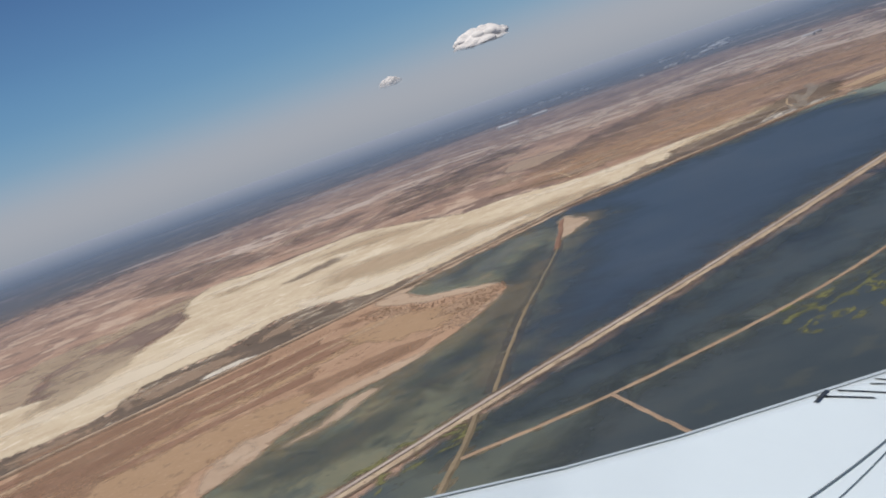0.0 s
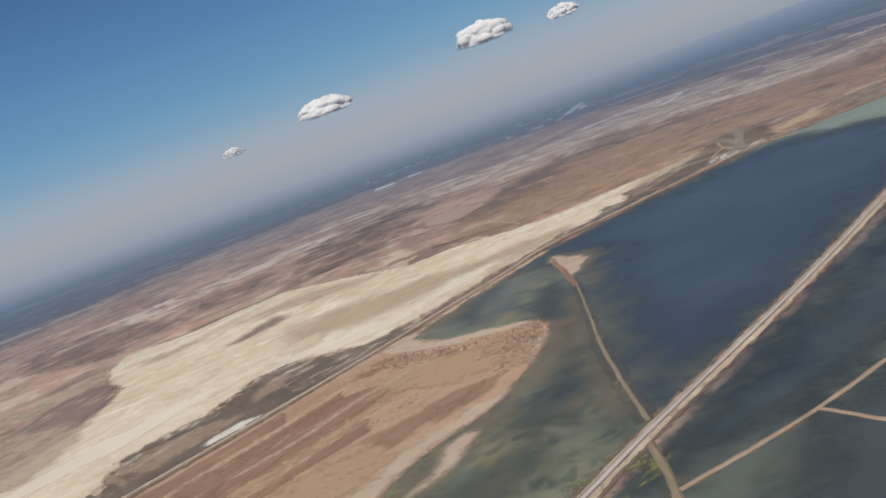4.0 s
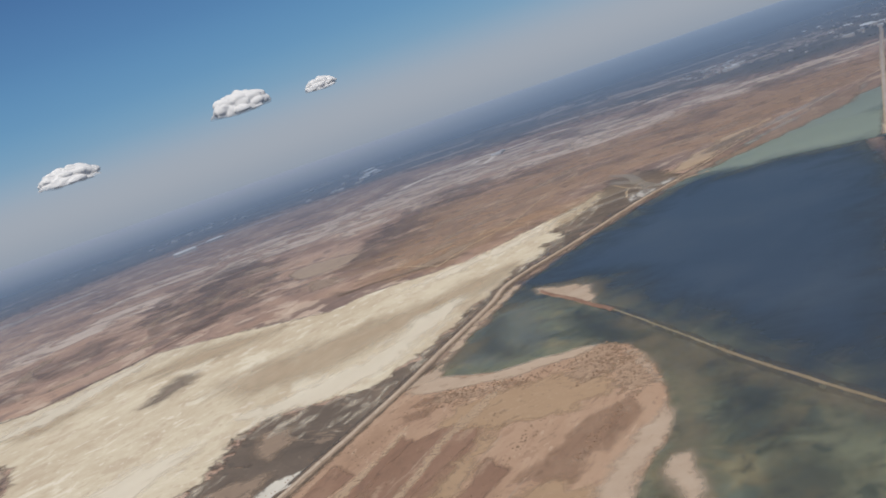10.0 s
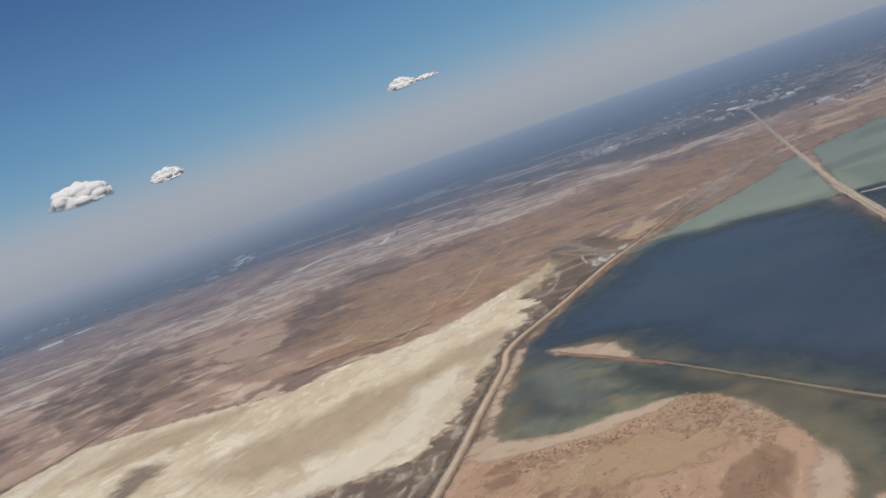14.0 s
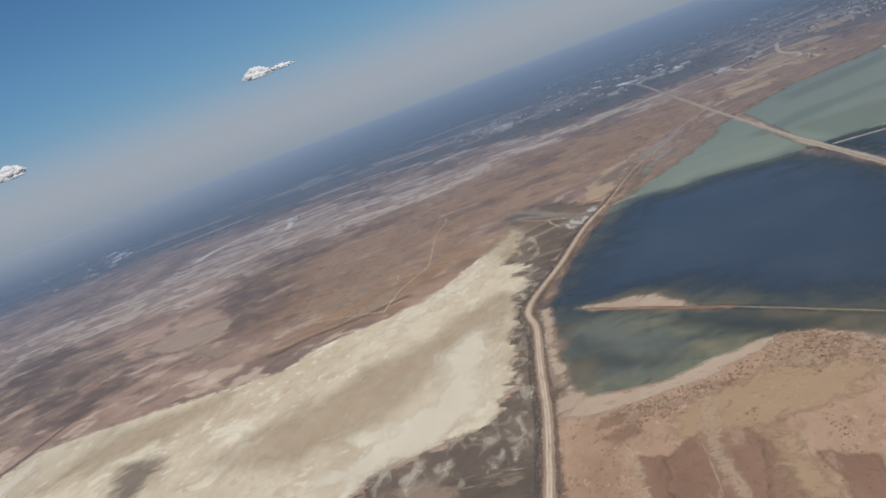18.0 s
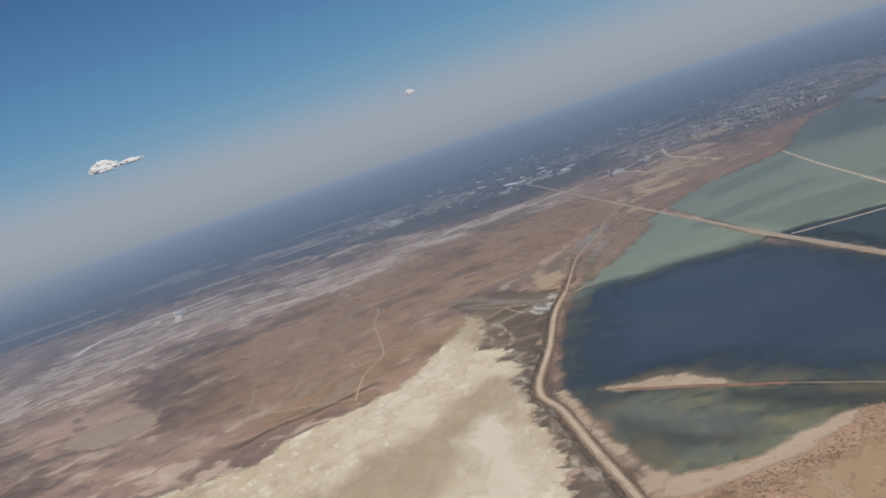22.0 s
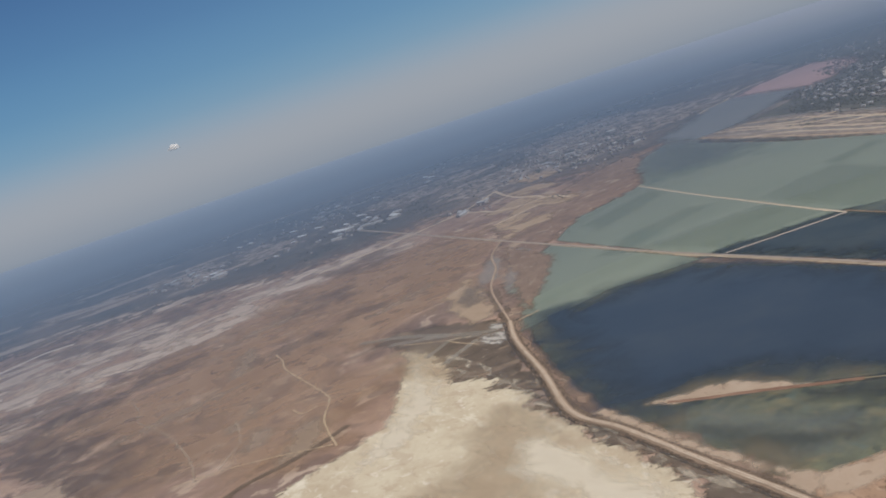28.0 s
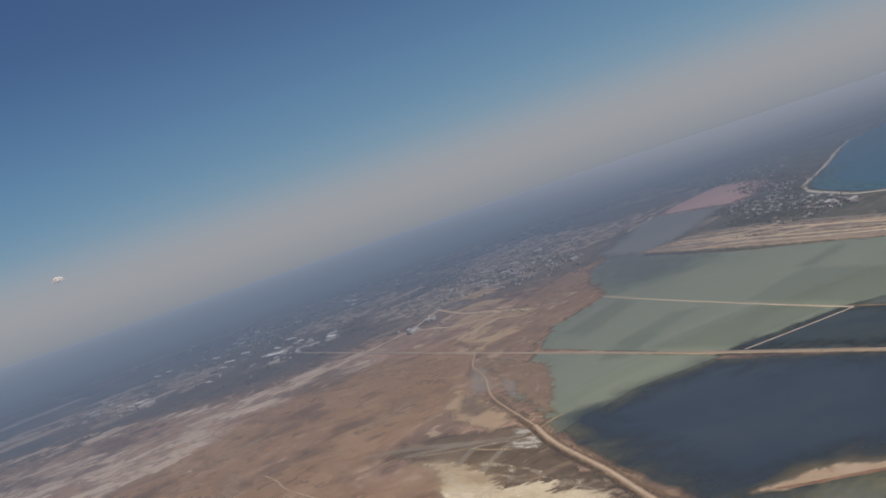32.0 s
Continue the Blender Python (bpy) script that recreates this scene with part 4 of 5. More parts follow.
# ---- water ----
sheet("lake", [(-11, 298), (30, 328), (48, 340), (88, 360), (136, 378), (170, 387), (250, 412), (338, 408), (196, 316), (110, 236), (0, 160), (-60, 118), (-150, 60), (-300, -40), (-330, 30),
               (-230, 90), (-140, 130), (-54, 178), (-24, 200), (-12, 212), (0, 228), (10, 245), (6, 257), (-8, 268), (-18, 282)], 0.11, M["pond"],
      "shallow brown-green lake inside the dykes", cell=2.2)
sheet("shallows", [(152, 388), (250, 416), (345, 412), (200, 312), (188, 350)], 0.14, M["shallow"], "pale green shallows of the lake", cell=1.4)
sheet("deep_water", [(42, 330), (52, 341), (88, 357), (134, 374), (166, 378), (180, 352), (193, 316), (150, 268), (108, 236), (52, 196), (4, 166), (16, 205), (32, 262), (44, 290), (48, 310)], 0.17,
      M["deep"], "dark blue-grey deep water of the lake", cell=1.6)
sheet("shallows", [(-9, 297), (10, 312), (25, 324), (36, 322), (30, 304), (20, 288), (6, 274), (-6, 280)], 0.155, M["grey_shallow"], "pale blue-grey shallows near the shore road", cell=0.8)
for o in ([(16, 225), (24, 262), (28, 285), (14, 268), (8, 250)], [(-8, 175), (4, 196), (10, 218), (-4, 200), (-22, 182)], [(0, 275), (12, 300), (20, 312), (0, 300)],
          [(-40, 150), (-16, 160), (-14, 176), (-46, 166)]):
    sheet("dark_shoal", o, 0.16, M["dark_shallow"], "dark weed bed under shallow water", category="weed bed")
sheet("lagoon", [(-150, 40), (-60, 106), (0, 150), (110, 226), (196, 306), (338, 400), (398, 396), (440, 372), (474, 358), (530, 366), (600, 368), (690, 345), (780, 350), (700, 318), (640, 308), (620, 318),
                 (540, 284), (472, 252), (355, 182), (290, 110), (220, 20), (60, -60), (-120, -60)], 0.115, M["shallow"], "wide pale green shallow lagoon", cell=4.5)
sheet("basin", [(-150, 44), (0, 152), (110, 230), (204, 314), (224, 252), (217, 180), (190, 60), (40, -60), (-120, -60)], 0.14, M["basin"], "brown-green basin between causeway and dyke", cell=2.4)
sheet("deep_water", [(206, 305), (222, 254), (120, 190), (20, 145), (-12, 140), (30, 168), (110, 222)], 0.165, M["dark_basin"], "dark water between dyke and causeway", cell=1.6)
sheet("deep_water", [(18, 138), (60, 152), (120, 184), (200, 225), (215, 180), (190, 60), (40, -40), (-110, -40), (-100, 30), (-20, 100)], 0.168, M["dark_basin"], "dark deep water south of the dyke", cell=2.4)
for o, lab in (([(257, 342), (270, 318), (279, 298), (285, 282), (232, 258), (219, 284), (211, 305)], "darker strip of lagoon bed beside the dyke"), ([(300, 284), (325, 262), (340, 241), (262, 206), (210, 222), (220, 244)], "darker strip of lagoon bed beyond the dyke"),
               ([(366, 385), (392, 369), (430, 349), (403, 338), (354, 361), (336, 374)], "slightly darker strip of lagoon bed"), ([(356, 244), (384, 214), (373, 210), (342, 238)], "thin darker strip of lagoon bed"),
               ([(262, 366), (296, 352), (330, 320), (318, 308), (290, 330), (250, 352)], "thin darker strip of lagoon bed")):
    sheet("lagoon_band", o, 0.16, M["lagoon_band"], lab, category="lagoon bed", cell=1.5)
sheet("lagoon_band", [(600, 368), (659, 366), (685, 340), (640, 312), (518, 273), (474, 299), (477, 338), (540, 364)], 0.16, M["blue_band"], "blue-grey deeper end of the lagoon", category="lagoon bed", cell=3)
sheet("algae_mat", [(49, 150), (60, 153), (72, 154), (66, 144), (56, 137), (49, 136)], 0.19, M["algae"], "yellow-green algae mat on dark water", cell=0.5, category="algae")
sheet("algae_mat", [(-24, 142), (-8, 152), (-6, 147), (-20, 134)], 0.19, M["algae"], "yellow-green algae fringe along the causeway", cell=0.5, category="algae")

for o in ([(12, 250), (16, 240), (8, 218), (-3, 204), (-18, 190), (-36, 178), (-50, 158), (-48, 168), (-36, 184), (-20, 196), (-6, 210), (4, 226)], [(23, 319), (28, 324.7), (32.4, 318.7), (29.7, 315.3)], [(-18, 292), (0, 306), (8, 300), (-4, 290)],
          [(27, 262), (19, 236), (9, 205), (4, 184), (1, 168), (-2, 168), (2, 188), (7, 210), (15, 238), (24, 264)], [(44, 328), (50, 320), (53, 311), (50, 300), (40, 287), (44, 296), (47, 308), (44, 320)],
          [(-23, 195), (-28, 191), (-41, 174), (-41, 170), (-34, 172), (-27, 178), (-21, 189)]):
    sheet("sand_shoal", o, 0.175, M["shoal"], "brown sand shoal under shallow water", category="shoal", cell=0.7)
sheet("sand_shoal", [(-24, 191.5), (-28, 189), (-34, 178), (-40, 172.5), (-34, 174.5), (-28, 180), (-22, 189)], 0.177, M["margin_sand"], "narrow pale bar just above the water", category="shoal", cell=0.5)

# ---- spit and islet ----
sheet("spit", [(-26, 290), (-16, 287.5), (-9, 270), (2, 262), (11, 252), (12.5, 245), (9, 236), (3.5, 225), (-4, 214), (-11, 205.5), (-20, 197), (-31, 191), (-38, 186), (-43, 179), (-46, 171), (-51, 164), (-56, 157), (-90, 140), (-140, 118), (-240, 76), (-330, 30),
               (-330, 110), (-240, 155), (-180, 186), (-112, 230), (-70, 257), (-29, 287)], 0.20, M["spit_sand"], "orange-brown sandy spit with pale margins", cell=1.0)


def along(s, d):
    """A place on the spit: s along the shore road, d from it towards the lake."""
    return -70 + 0.83 * s + 0.56 * d, 259 + 0.56 * s - 0.83 * d


def strip(s0, s1, near, far, taper=6.0):
    """A long field strip beside the shore road, slanting at its ends."""
    n = 6
    inner = [along(s0 + (s1 - s0) * k / n, near + 1.2 * math.sin(k * 1.7 + s0)) for k in range(n + 1)]
    outer = [along(s0 + taper + (s1 - s0 - 2 * taper) * k / n, far + 1.2 * math.sin(k * 2.1 + s1)) for k in range(n + 1)]
    return inner + outer[::-1]


for s0, s1, near, far in ((-250, 14, 5, 12), (-250, 24, 17, 26), (-120, 22, 31, 38), (-120, 8, 44, 50)):
    sheet("soil_strip", strip(s0, s1, near, far), 0.23, M["spit_soil"], "reddish brown soil strip on the spit", cell=0.9, category="soil")
sheet("soil_strip", [(-98, 224), (-79, 234), (-58, 243), (-42, 254), (-22, 251), (-34, 239), (-55, 228), (-73, 212), (-83, 199), (-93, 201), (-150, 170), (-200, 150), (-200, 172)], 0.231, M["spit_soil"], "wide reddish brown field on the spit", cell=0.9, category="soil")
for o in ([(-42, 212), (-32, 215), (-18, 221), (-12, 219), (-20, 209), (-29, 206), (-37, 201)], strip(-230, -60, 22, 32), strip(-90, 2, 19, 23.5), [(-29, 206), (-22, 210), (-14, 217), (-8, 220), (-13, 212), (-20, 208), (-27, 203)]):
    sheet("dark_strip", o, 0.236, M["dark_soil"], "dark red-brown soil strip on the spit", cell=0.8, category="soil")
for o in ([(-84, 193), (-70, 197), (-56, 206), (-45, 207), (-37, 206), (-38, 196), (-45, 188), (-52, 184), (-56, 177), (-60, 169), (-62, 164), (-90, 180), (-120, 176)], strip(-70, 30, 38, 42), [(-24, 262), (-12, 254), (0, 244), (2, 236), (-8, 226), (-20, 228), (-30, 240), (-34, 254)]):
    sheet("bare_strip", o, 0.233, M["orange_soil"], "bare light orange soil on the spit", cell=0.9, category="soil")
sheet("dark_strip", [(-121, 240), (-106, 243), (-87, 242), (-74, 244), (-72, 223), (-80, 211), (-84, 196), (-84, 184), (-105, 201)], 0.2345, M["dark_soil"], "wide dark brown field on the spit", cell=1.0, category="soil")
for s0, s1, d in ((-70, 30, 13.5), (-20, 55, 28.5), (-160, -40, 15)):
    sheet("bare_strip", strip(s0, s1, d, d + 2.6, 2), 0.234, M["dry_grass"], "thin strip of dry pale scrub on the spit", cell=0.7, category="scrub")
for o in ([(-55, 160), (-56, 176), (-51, 184), (-45, 186), (-36, 195), (-28, 200), (-18, 205), (-12, 207), (-8, 210), (-11, 205), (-20, 197), (-31, 191), (-38, 186), (-43, 179), (-46, 171), (-51, 164)],
          [(-27, 289), (-16, 287), (-10, 271), (1, 264), (12, 253), (11, 248), (1, 255.5), (-9, 261), (-18, 272), (-24, 280)], [(-56, 176), (-50, 183), (-47, 178), (-51, 171)], [(6, 236), (10, 242), (9, 236), (2, 224), (-2, 219)]):
    sheet("pale_margin", o, 0.24, M["margin_sand"], "pale dry sand margin of the spit", cell=0.6, category="sand")
for o in ([(-34, 271.6), (-27, 269.2), (-32, 263.3), (-36, 267.4)], [(-30, 275), (-26, 277), (-24, 273), (-28, 271)]):
    sheet("brush_patch", o, 0.242, M["dark_soil"], "small patch of dark soil on the spit", category="soil", cell=0.4)
for o in ([(11, 254), (11, 246), (5, 238), (-2, 234), (-8, 238), (-5, 245), (1, 252)], [(-23, 275), (-17, 264), (-11, 254), (-15, 255), (-23, 264), (-26, 272)], [(8, 238), (2, 226), (-4, 219), (-8, 222), (-2, 232), (3, 240)]):
    sheet("brush_patch", o, 0.242, M["brush_soil"], "brushy red-brown soil near the tip of the spit", category="soil", cell=0.5)
ribbon("field_edge", [along(-32, 62), along(-30, 68), along(-27, 74)], [(-0.35, 0.245), (0, 0.3), (0.35, 0.245)], M["bank"], "low earth ridge across the spit", 2, 0.2)
for s0, s1, d in ((-110, 26, 27), (-70, 18, 43), (-60, -2, 56), (-150, 10, 15.5)):
    ribbon("field_edge", [along(s0 + (s1 - s0) * k / 6, d + 0.6 * math.sin(k * 2.3 + d)) for k in range(7)], [(-0.3, 0.245), (0, 0.32), (0.3, 0.245)], M["bank"], "low brown earth ridge between fields of the spit", 2, 0.2)
ribbon("field_edge", [(1, 243), (-3, 238), (-6, 234)], [(-0.25, 0.245), (0, 0.3), (0.25, 0.245)], M["bank"], "low earth ridge near the tip of the spit", 2, 0.1)
sheet("islet", [(44, 328), (45, 320), (48, 312), (48, 304), (43.5, 297), (38.5, 290), (35, 285), (34.4, 286), (37.5, 301), (39.5, 315), (42.5, 326)], 0.20, M["margin_sand"], "small sandy islet with a red-brown bank", cell=0.4, category="islet")
ribbon("islet_bank", [(42, 322), (39.6, 313), (37.4, 300), (34, 286), (31, 272)], [(-1.0, 0.15), (-0.5, 0.45), (0.45, 0.45), (0.9, 0.15)], M["red_bank"], "red-brown earth bank along the islet", 1.5)
for o in ([(-14, 300), (0, 312), (28, 332), (31, 329), (4, 308), (-8, 298)], [(46, 345), (88, 364), (130, 382), (170, 395), (168, 390), (136, 380), (88, 362), (52, 344)]):
    sheet("shore_soil", o, 0.21, M["wind_shore"], "dark brown soil along the lake shore", cell=0.6, category="soil")
for o in ([(-9.5, 298.5), (-6, 299), (2, 305), (8, 311.5), (25, 325), (28, 325.5), (47, 341), (45, 343), (24, 327), (6, 313)], [(-24, 291), (-16, 295), (-10, 296), (-14, 289), (-20, 286)]):
    sheet("shore_sand", o, 0.215, M["margin_sand"], "tan sand along the lake shore", cell=0.4, category="sand")

# ---- far shore, lagoon rim and sea ----
sheet("red_shore", [(172, 396), (250, 424), (345, 446), (395, 446), (452, 466), (520, 440), (590, 420), (665, 388), (712, 335), (640, 366), (560, 366), (474, 357), (440, 370), (398, 395), (338, 405), (250, 412), (172, 388)],
      0.15, M["red_soil"], "reddish bare shore of the lagoon", cell=2.8, category="shore")
for o in ([(536, 492), (600, 476), (570, 448), (500, 408), (488, 420), (520, 455)], [(460, 470), (500, 455), (490, 438), (440, 455)], [(600, 470), (640, 500), (660, 470), (620, 440)], [(690, 480), (760, 520), (780, 490), (720, 455)]):
    sheet("orange_field", o, 0.18, M["orange_field"], "bare orange-tan field near the village", cell=2.0, category="field")
for o in ([(318, 441), (345, 442), (330, 434), (277, 424), (262, 429), (284, 438)], [(310, 420), (345, 430), (350, 424), (320, 412)], [(230, 408), (262, 417), (290, 420), (270, 411)]):
    sheet("salt_pan", o, 0.19, M["grey_streak"], "greyish drying pan beside the road", cell=0.8, category="salt pan")
sheet("bare_patch", [(255, 448), (290, 446), (262, 432), (225, 418), (192, 407), (184, 416), (210, 432)], 0.185, M["orange_field"], "bare orange soil beside the marsh", category="soil", cell=1.0)
sheet("hollow", [(265, 439), (260, 432), (228, 422), (222, 427), (240, 436)], 0.19, M["hollow"], "dark damp hollow beside the road", category="hollow", cell=0.6)
for o in ([(361, 437), (316, 407), (296, 396), (230, 390), (190, 390), (210, 398), (257, 412), (310, 426)],):
    sheet("shore_soil", o, 0.188, M["wind_shore"], "mottled dark brown soil between road and lagoon", category="soil", cell=1.0)
for o in ([(520, 467), (558, 452), (538, 437), (495, 448), (468, 459)], [(405, 450), (448, 438), (456, 421), (419, 430), (384, 443)], [(719, 485), (728, 472), (700, 461), (696, 474)], [(443, 457), (442, 439), (448, 421), (430, 416), (414, 438)], [(600, 470), (580, 456), (545, 440), (490, 413), (520, 430), (560, 455)]):
    sheet("orange_field", o, 0.19, M["orange_field"], "bare light orange field near the village", category="field", cell=1.2)
for o in ([(968, 532), (1233, 535), (1278, 453), (1068, 325), (1085, 270), (992, 282), (860, 345), (850, 400), (830, 455), (828, 511)], [(757, 946), (826, 957), (866, 955), (681, 829), (656, 820), (676, 861), (695, 901)], [(856, 907), (873, 874), (806, 792), (731, 765), (730, 806), (732, 834)],
          [(860, 620), (920, 560), (840, 480), (740, 470), (700, 540), (760, 600)], [(1000, 760), (1080, 640), (960, 600), (860, 660), (900, 740)]):
    sheet("town_ground", o, 0.1, M["town_ground"], "pale dusty ground between far houses", category="ground", cell=5)
sheet("peninsula", [(640, 312), (612, 306), (540, 280), (472, 250), (355, 180), (300, 60), (400, -60), (560, 60), (620, 120), (720, 146), (800, 130), (900, 96), (1060, 40), (1200, -20), (1300, -100), (1500, -260),
                    (2200, -300), (2200, 300), (1250, 200), (1160, 190), (990, 128), (900, 155), (785, 204), (672, 266)], 0.10, M["grove_land"], "low peninsula of groves and houses", cell=6)
LAGOON_SIDE = [(644, 318), (608, 304), (556, 281), (470, 242), (352, 184), (296, 70)]
LAND_SIDE = [(660, 272), (658, 256), (596, 214), (520, 186), (440, 158), (360, 40)]


def works_strip(f0, f1):
    """A strip of the salt works between two shares of its width."""
    def at(f):
        return [(p[0] + (q[0] - p[0]) * f, p[1] + (q[1] - p[1]) * f) for p, q in zip(LAGOON_SIDE, LAND_SIDE)]
    return at(f0) + at(f1)[::-1]


for f0, f1, stuff, lab in ((0.0, 0.30, "works_flat", "brown flats of the salt works"), (0.03, 0.09, "margin_sand", "tan sandy rim of the salt works"), (0.20, 0.27, "grey_streak", "pale streaky flat of the salt works"), (0.31, 0.40, "shore_sand", "pale streaky flat of the salt works"),
                           (0.42, 0.58, "works_flat", "brown flats of the salt works"), (0.47, 0.50, "shore_sand", "thin pale bank of the salt works"), (0.57, 0.66, "grey_streak", "pale streaky flat of the salt works"), (0.66, 0.74, "shore_sand", "pale sandy strip of the salt works"),
                           (0.74, 0.84, "works_flat", "brown flats of the salt works"), (0.84, 0.94, "grey_streak", "pale streaky flat of the salt works")):
    sheet("salt_works", works_strip(f0, f1), 0.2, M[stuff], lab, category="salt works", cell=1.6)
for pts in ([(640, 284), (553, 243), (513, 210), (406, 168)], [(565, 262), (502, 226), (480, 196), (420, 166)], [(600, 262), (565, 237), (560, 212)], [(560, 281), (520, 250), (440, 212), (380, 180)]):
    ribbon("works_bank", pts, [(-1.6, 0.25), (-0.5, 0.7), (0.5, 0.7), (1.6, 0.25)], M["road_dirt"], "low pale bank between flats of the salt works", 6, 0.5, category="bank")
sheet("lilac_water", [(690, 345), (650, 325), (640, 312), (661, 288), (708, 259), (766, 237), (826, 212), (900, 240), (960, 275), (925, 304), (839, 322), (728, 355)], 0.17, M["lilac"], "grey-lilac brine pond", cell=4)
sheet("pink_water", [(948, 274), (905, 244), (830, 206), (861, 176), (940, 142), (1030, 145), (1110, 175), (1060, 215), (1018, 250)], 0.19, M["pink"], "pink brine of a salt pond", cell=5)
ribbon("pale_dyke", [(872, 318), (905, 308), (933, 290), (965, 282)], [(-2, 0.2), (0, 0.6), (2, 0.2)], M["road_dirt"], "pale dyke round the brine ponds", 8, 1.2)
ribbon("pale_dyke", [(985, 280), (1023, 266), (1060, 238)], [(-2, 0.2), (0, 0.6), (2, 0.2)], M["road_dirt"], "pale dyke round the pink pond", 8, 1.2)
sheet("sea", [(1330, -130), (1162, -8), (1056, 28), (960, 62), (877, 94), (800, 126), (766, 138), (712, 144), (650, 141), (593, 135), (548, 116), (430, 0), (300, -300), (300, -2500), (3000, -3300), (2600, -900)], 0.22, M["sea"],
      "deep blue sea in a sandy bay", cell=26)
sheet("sea_edge", [(880, 90), (800, 120), (765, 132), (712, 138), (650, 136), (593, 130), (560, 112), (620, 118), (700, 124), (760, 116), (860, 80)], 0.25, M["sea_edge"], "turquoise shallows along the beach", cell=3)
ribbon("beach", [(1180, -18), (1056, 33), (960, 67), (877, 99), (800, 131), (764, 144), (712, 150), (650, 147), (593, 141), (545, 122)], [(-2.6, 0.24), (0, 0.45), (3, 0.26)], M["salt_pan"], "pale sand beach round the bay", 10, 1.2)

# ---- roads and dykes ----
def beside(points, d):
    """The same line, d metres to its left."""
    line = [Vector(p) for p in points]
    ways = [(line[min(i + 1, len(line) - 1)] - line[max(i - 1, 0)]).normalized() for i in range(len(line))]
    return [(p.x - w.y * d, p.y + w.x * d) for p, w in zip(line, ways)]


def bank_road(name, points, half, top, label, surface, rise=0.9, step=3.0, ruts=0.0, slope="bank", edge=0.0):
    root = tagged(new(name), label, "road", kind="structure")
    w = half
    ribbon("embankment", points, [(-w * 2.0, 0.12), (-w * 1.4, rise * 0.55), (-w, rise * 0.9), (0, rise), (w, rise * 0.9), (w * 1.4, rise * 0.55), (w * 2.0, 0.12)], M[slope], "earth embankment", step, 0.3, root)
    ribbon("carriageway", points, [(-top, rise + 0.04), (-top * 0.4, rise + 0.07), (top * 0.4, rise + 0.07), (top, rise + 0.04)], M[surface], "worn dirt carriageway", step, 0.1, root)
    if edge:
        for d in (-0.92 * top, 0.8 * top):
            ribbon("road_edge", beside(points, d), [(-edge, rise + 0.085), (0, rise + 0.09), (edge, rise + 0.085)], M["road_edge"], "dark crumbling edge of the carriageway", step, 0.05, root)
    if ruts:
        for d in (-0.62 * top, 0.62 * top):
            ribbon("wheel_rut", beside(points, d), [(-ruts, rise + 0.085), (0, rise + 0.09), (ruts, rise + 0.085)], M["rut"], "pale dusty wheel rut", step, 0.06, root)
        for d in (-1.55 * half, 1.55 * half):
            ribbon("verge_scrub", beside(points, d), [(-0.5, 0.38), (0, 0.44), (0.5, 0.38)], M["verge"], "dark scrubby foot of the bank", step, 0.25, root)
    return root


SHORE = [(-330, 82), (-250, 138), (-180, 188), (-110, 235), (-70, 261), (-28, 290), (2, 313), (30, 334), (50, 351), (93, 367), (140, 386), (174, 396), (247, 421), (302, 431), (345, 443), (392, 447)]
CAUSEWAY = [(-330, -80), (-150, 48), (-27, 138), (0, 158), (50, 193), (110, 238), (160, 276), (223, 325), (396, 450), (530, 546), (668, 644), (730, 690)]
for road, half in ((SHORE[:13], 3.2), (CAUSEWAY[1:7], 2.8)):
    ribbon("verge", road, [(-half, 0.23), (-1.2, 0.235), (1.2, 0.235), (half, 0.23)], M["verge"], "dark trodden verge along the road", 3, 0.4)
bank_road("shore_road", SHORE[:12], 1.05, 0.6, "brown dirt road with pale ruts on a bank along the shore", "shore_dirt", 0.5, ruts=0.15)
bank_road("shore_road", SHORE[11:], 0.55, 0.35, "narrow far end of the dirt road along the shore", "shore_dirt", 0.4)
bank_road("causeway", CAUSEWAY[:8], 1.05, 0.7, "long straight causeway road with tan shoulders across the lake", "causeway_dirt", 0.55, slope="tan_slope", edge=0.11)
bank_road("causeway", CAUSEWAY[7:], 0.8, 0.6, "far end of the straight causeway road", "causeway_dirt", 0.5, slope="tan_slope")
ribbon("roadside_ditch", beside(SHORE[2:12], 2.6), [(-0.6, 0.24), (0, 0.245), (0.6, 0.24)], M["ditch"], "dark ditch between the shore road and the marsh", 2, 0.2, category="ditch")


def dyke(points, half, rise, label, material="dyke", step=2.5, wobble=0.14, sandy=True):
    shoulder = 0.175
    if sandy:
        ribbon("dyke_shoulder", points, [(-half * 3.6, shoulder), (-half, shoulder + 0.01), (half, shoulder + 0.01), (half * 3.6, shoulder)], M["shoulder"], "brown sandy shoulder of a dyke under water", step, 0.4, category="shoal")
    return ribbon("dyke", points, [(-half, 0.12), (-half * 0.45, rise), (half * 0.45, rise), (half, 0.12)], M[material], label, step, wobble)


dyke([(34, 284), (30, 268), (20, 235), (15, 219)], 0.45, 0.3, "low half-drowned olive-brown dyke from the islet", "drowned")
dyke([(15, 219), (12, 209), (5.5, 184), (0, 161)], 0.62, 0.28, "low yellowish dyke ending at the causeway")
dyke([(-4, 152), (-7, 140), (-12, 124), (-22, 90)], 0.8, 0.5, "narrow earth dyke beyond the causeway")
dyke([(-8, 135), (17, 140), (50, 152), (76, 166), (130, 199), (184, 229), (222, 251)], 0.55, 0.4, "long thin earth dyke beside the causeway", "bank")
dyke([(218, 251), (250, 266), (302, 289), (370, 319), (464, 358)], 0.9, 0.4, "thin pale dyke across the lagoon", "rut", sandy=False)
dyke([(17, 140), (22, 118), (30, 84)], 0.5, 0.4, "short earth dyke between two basins", "bank")
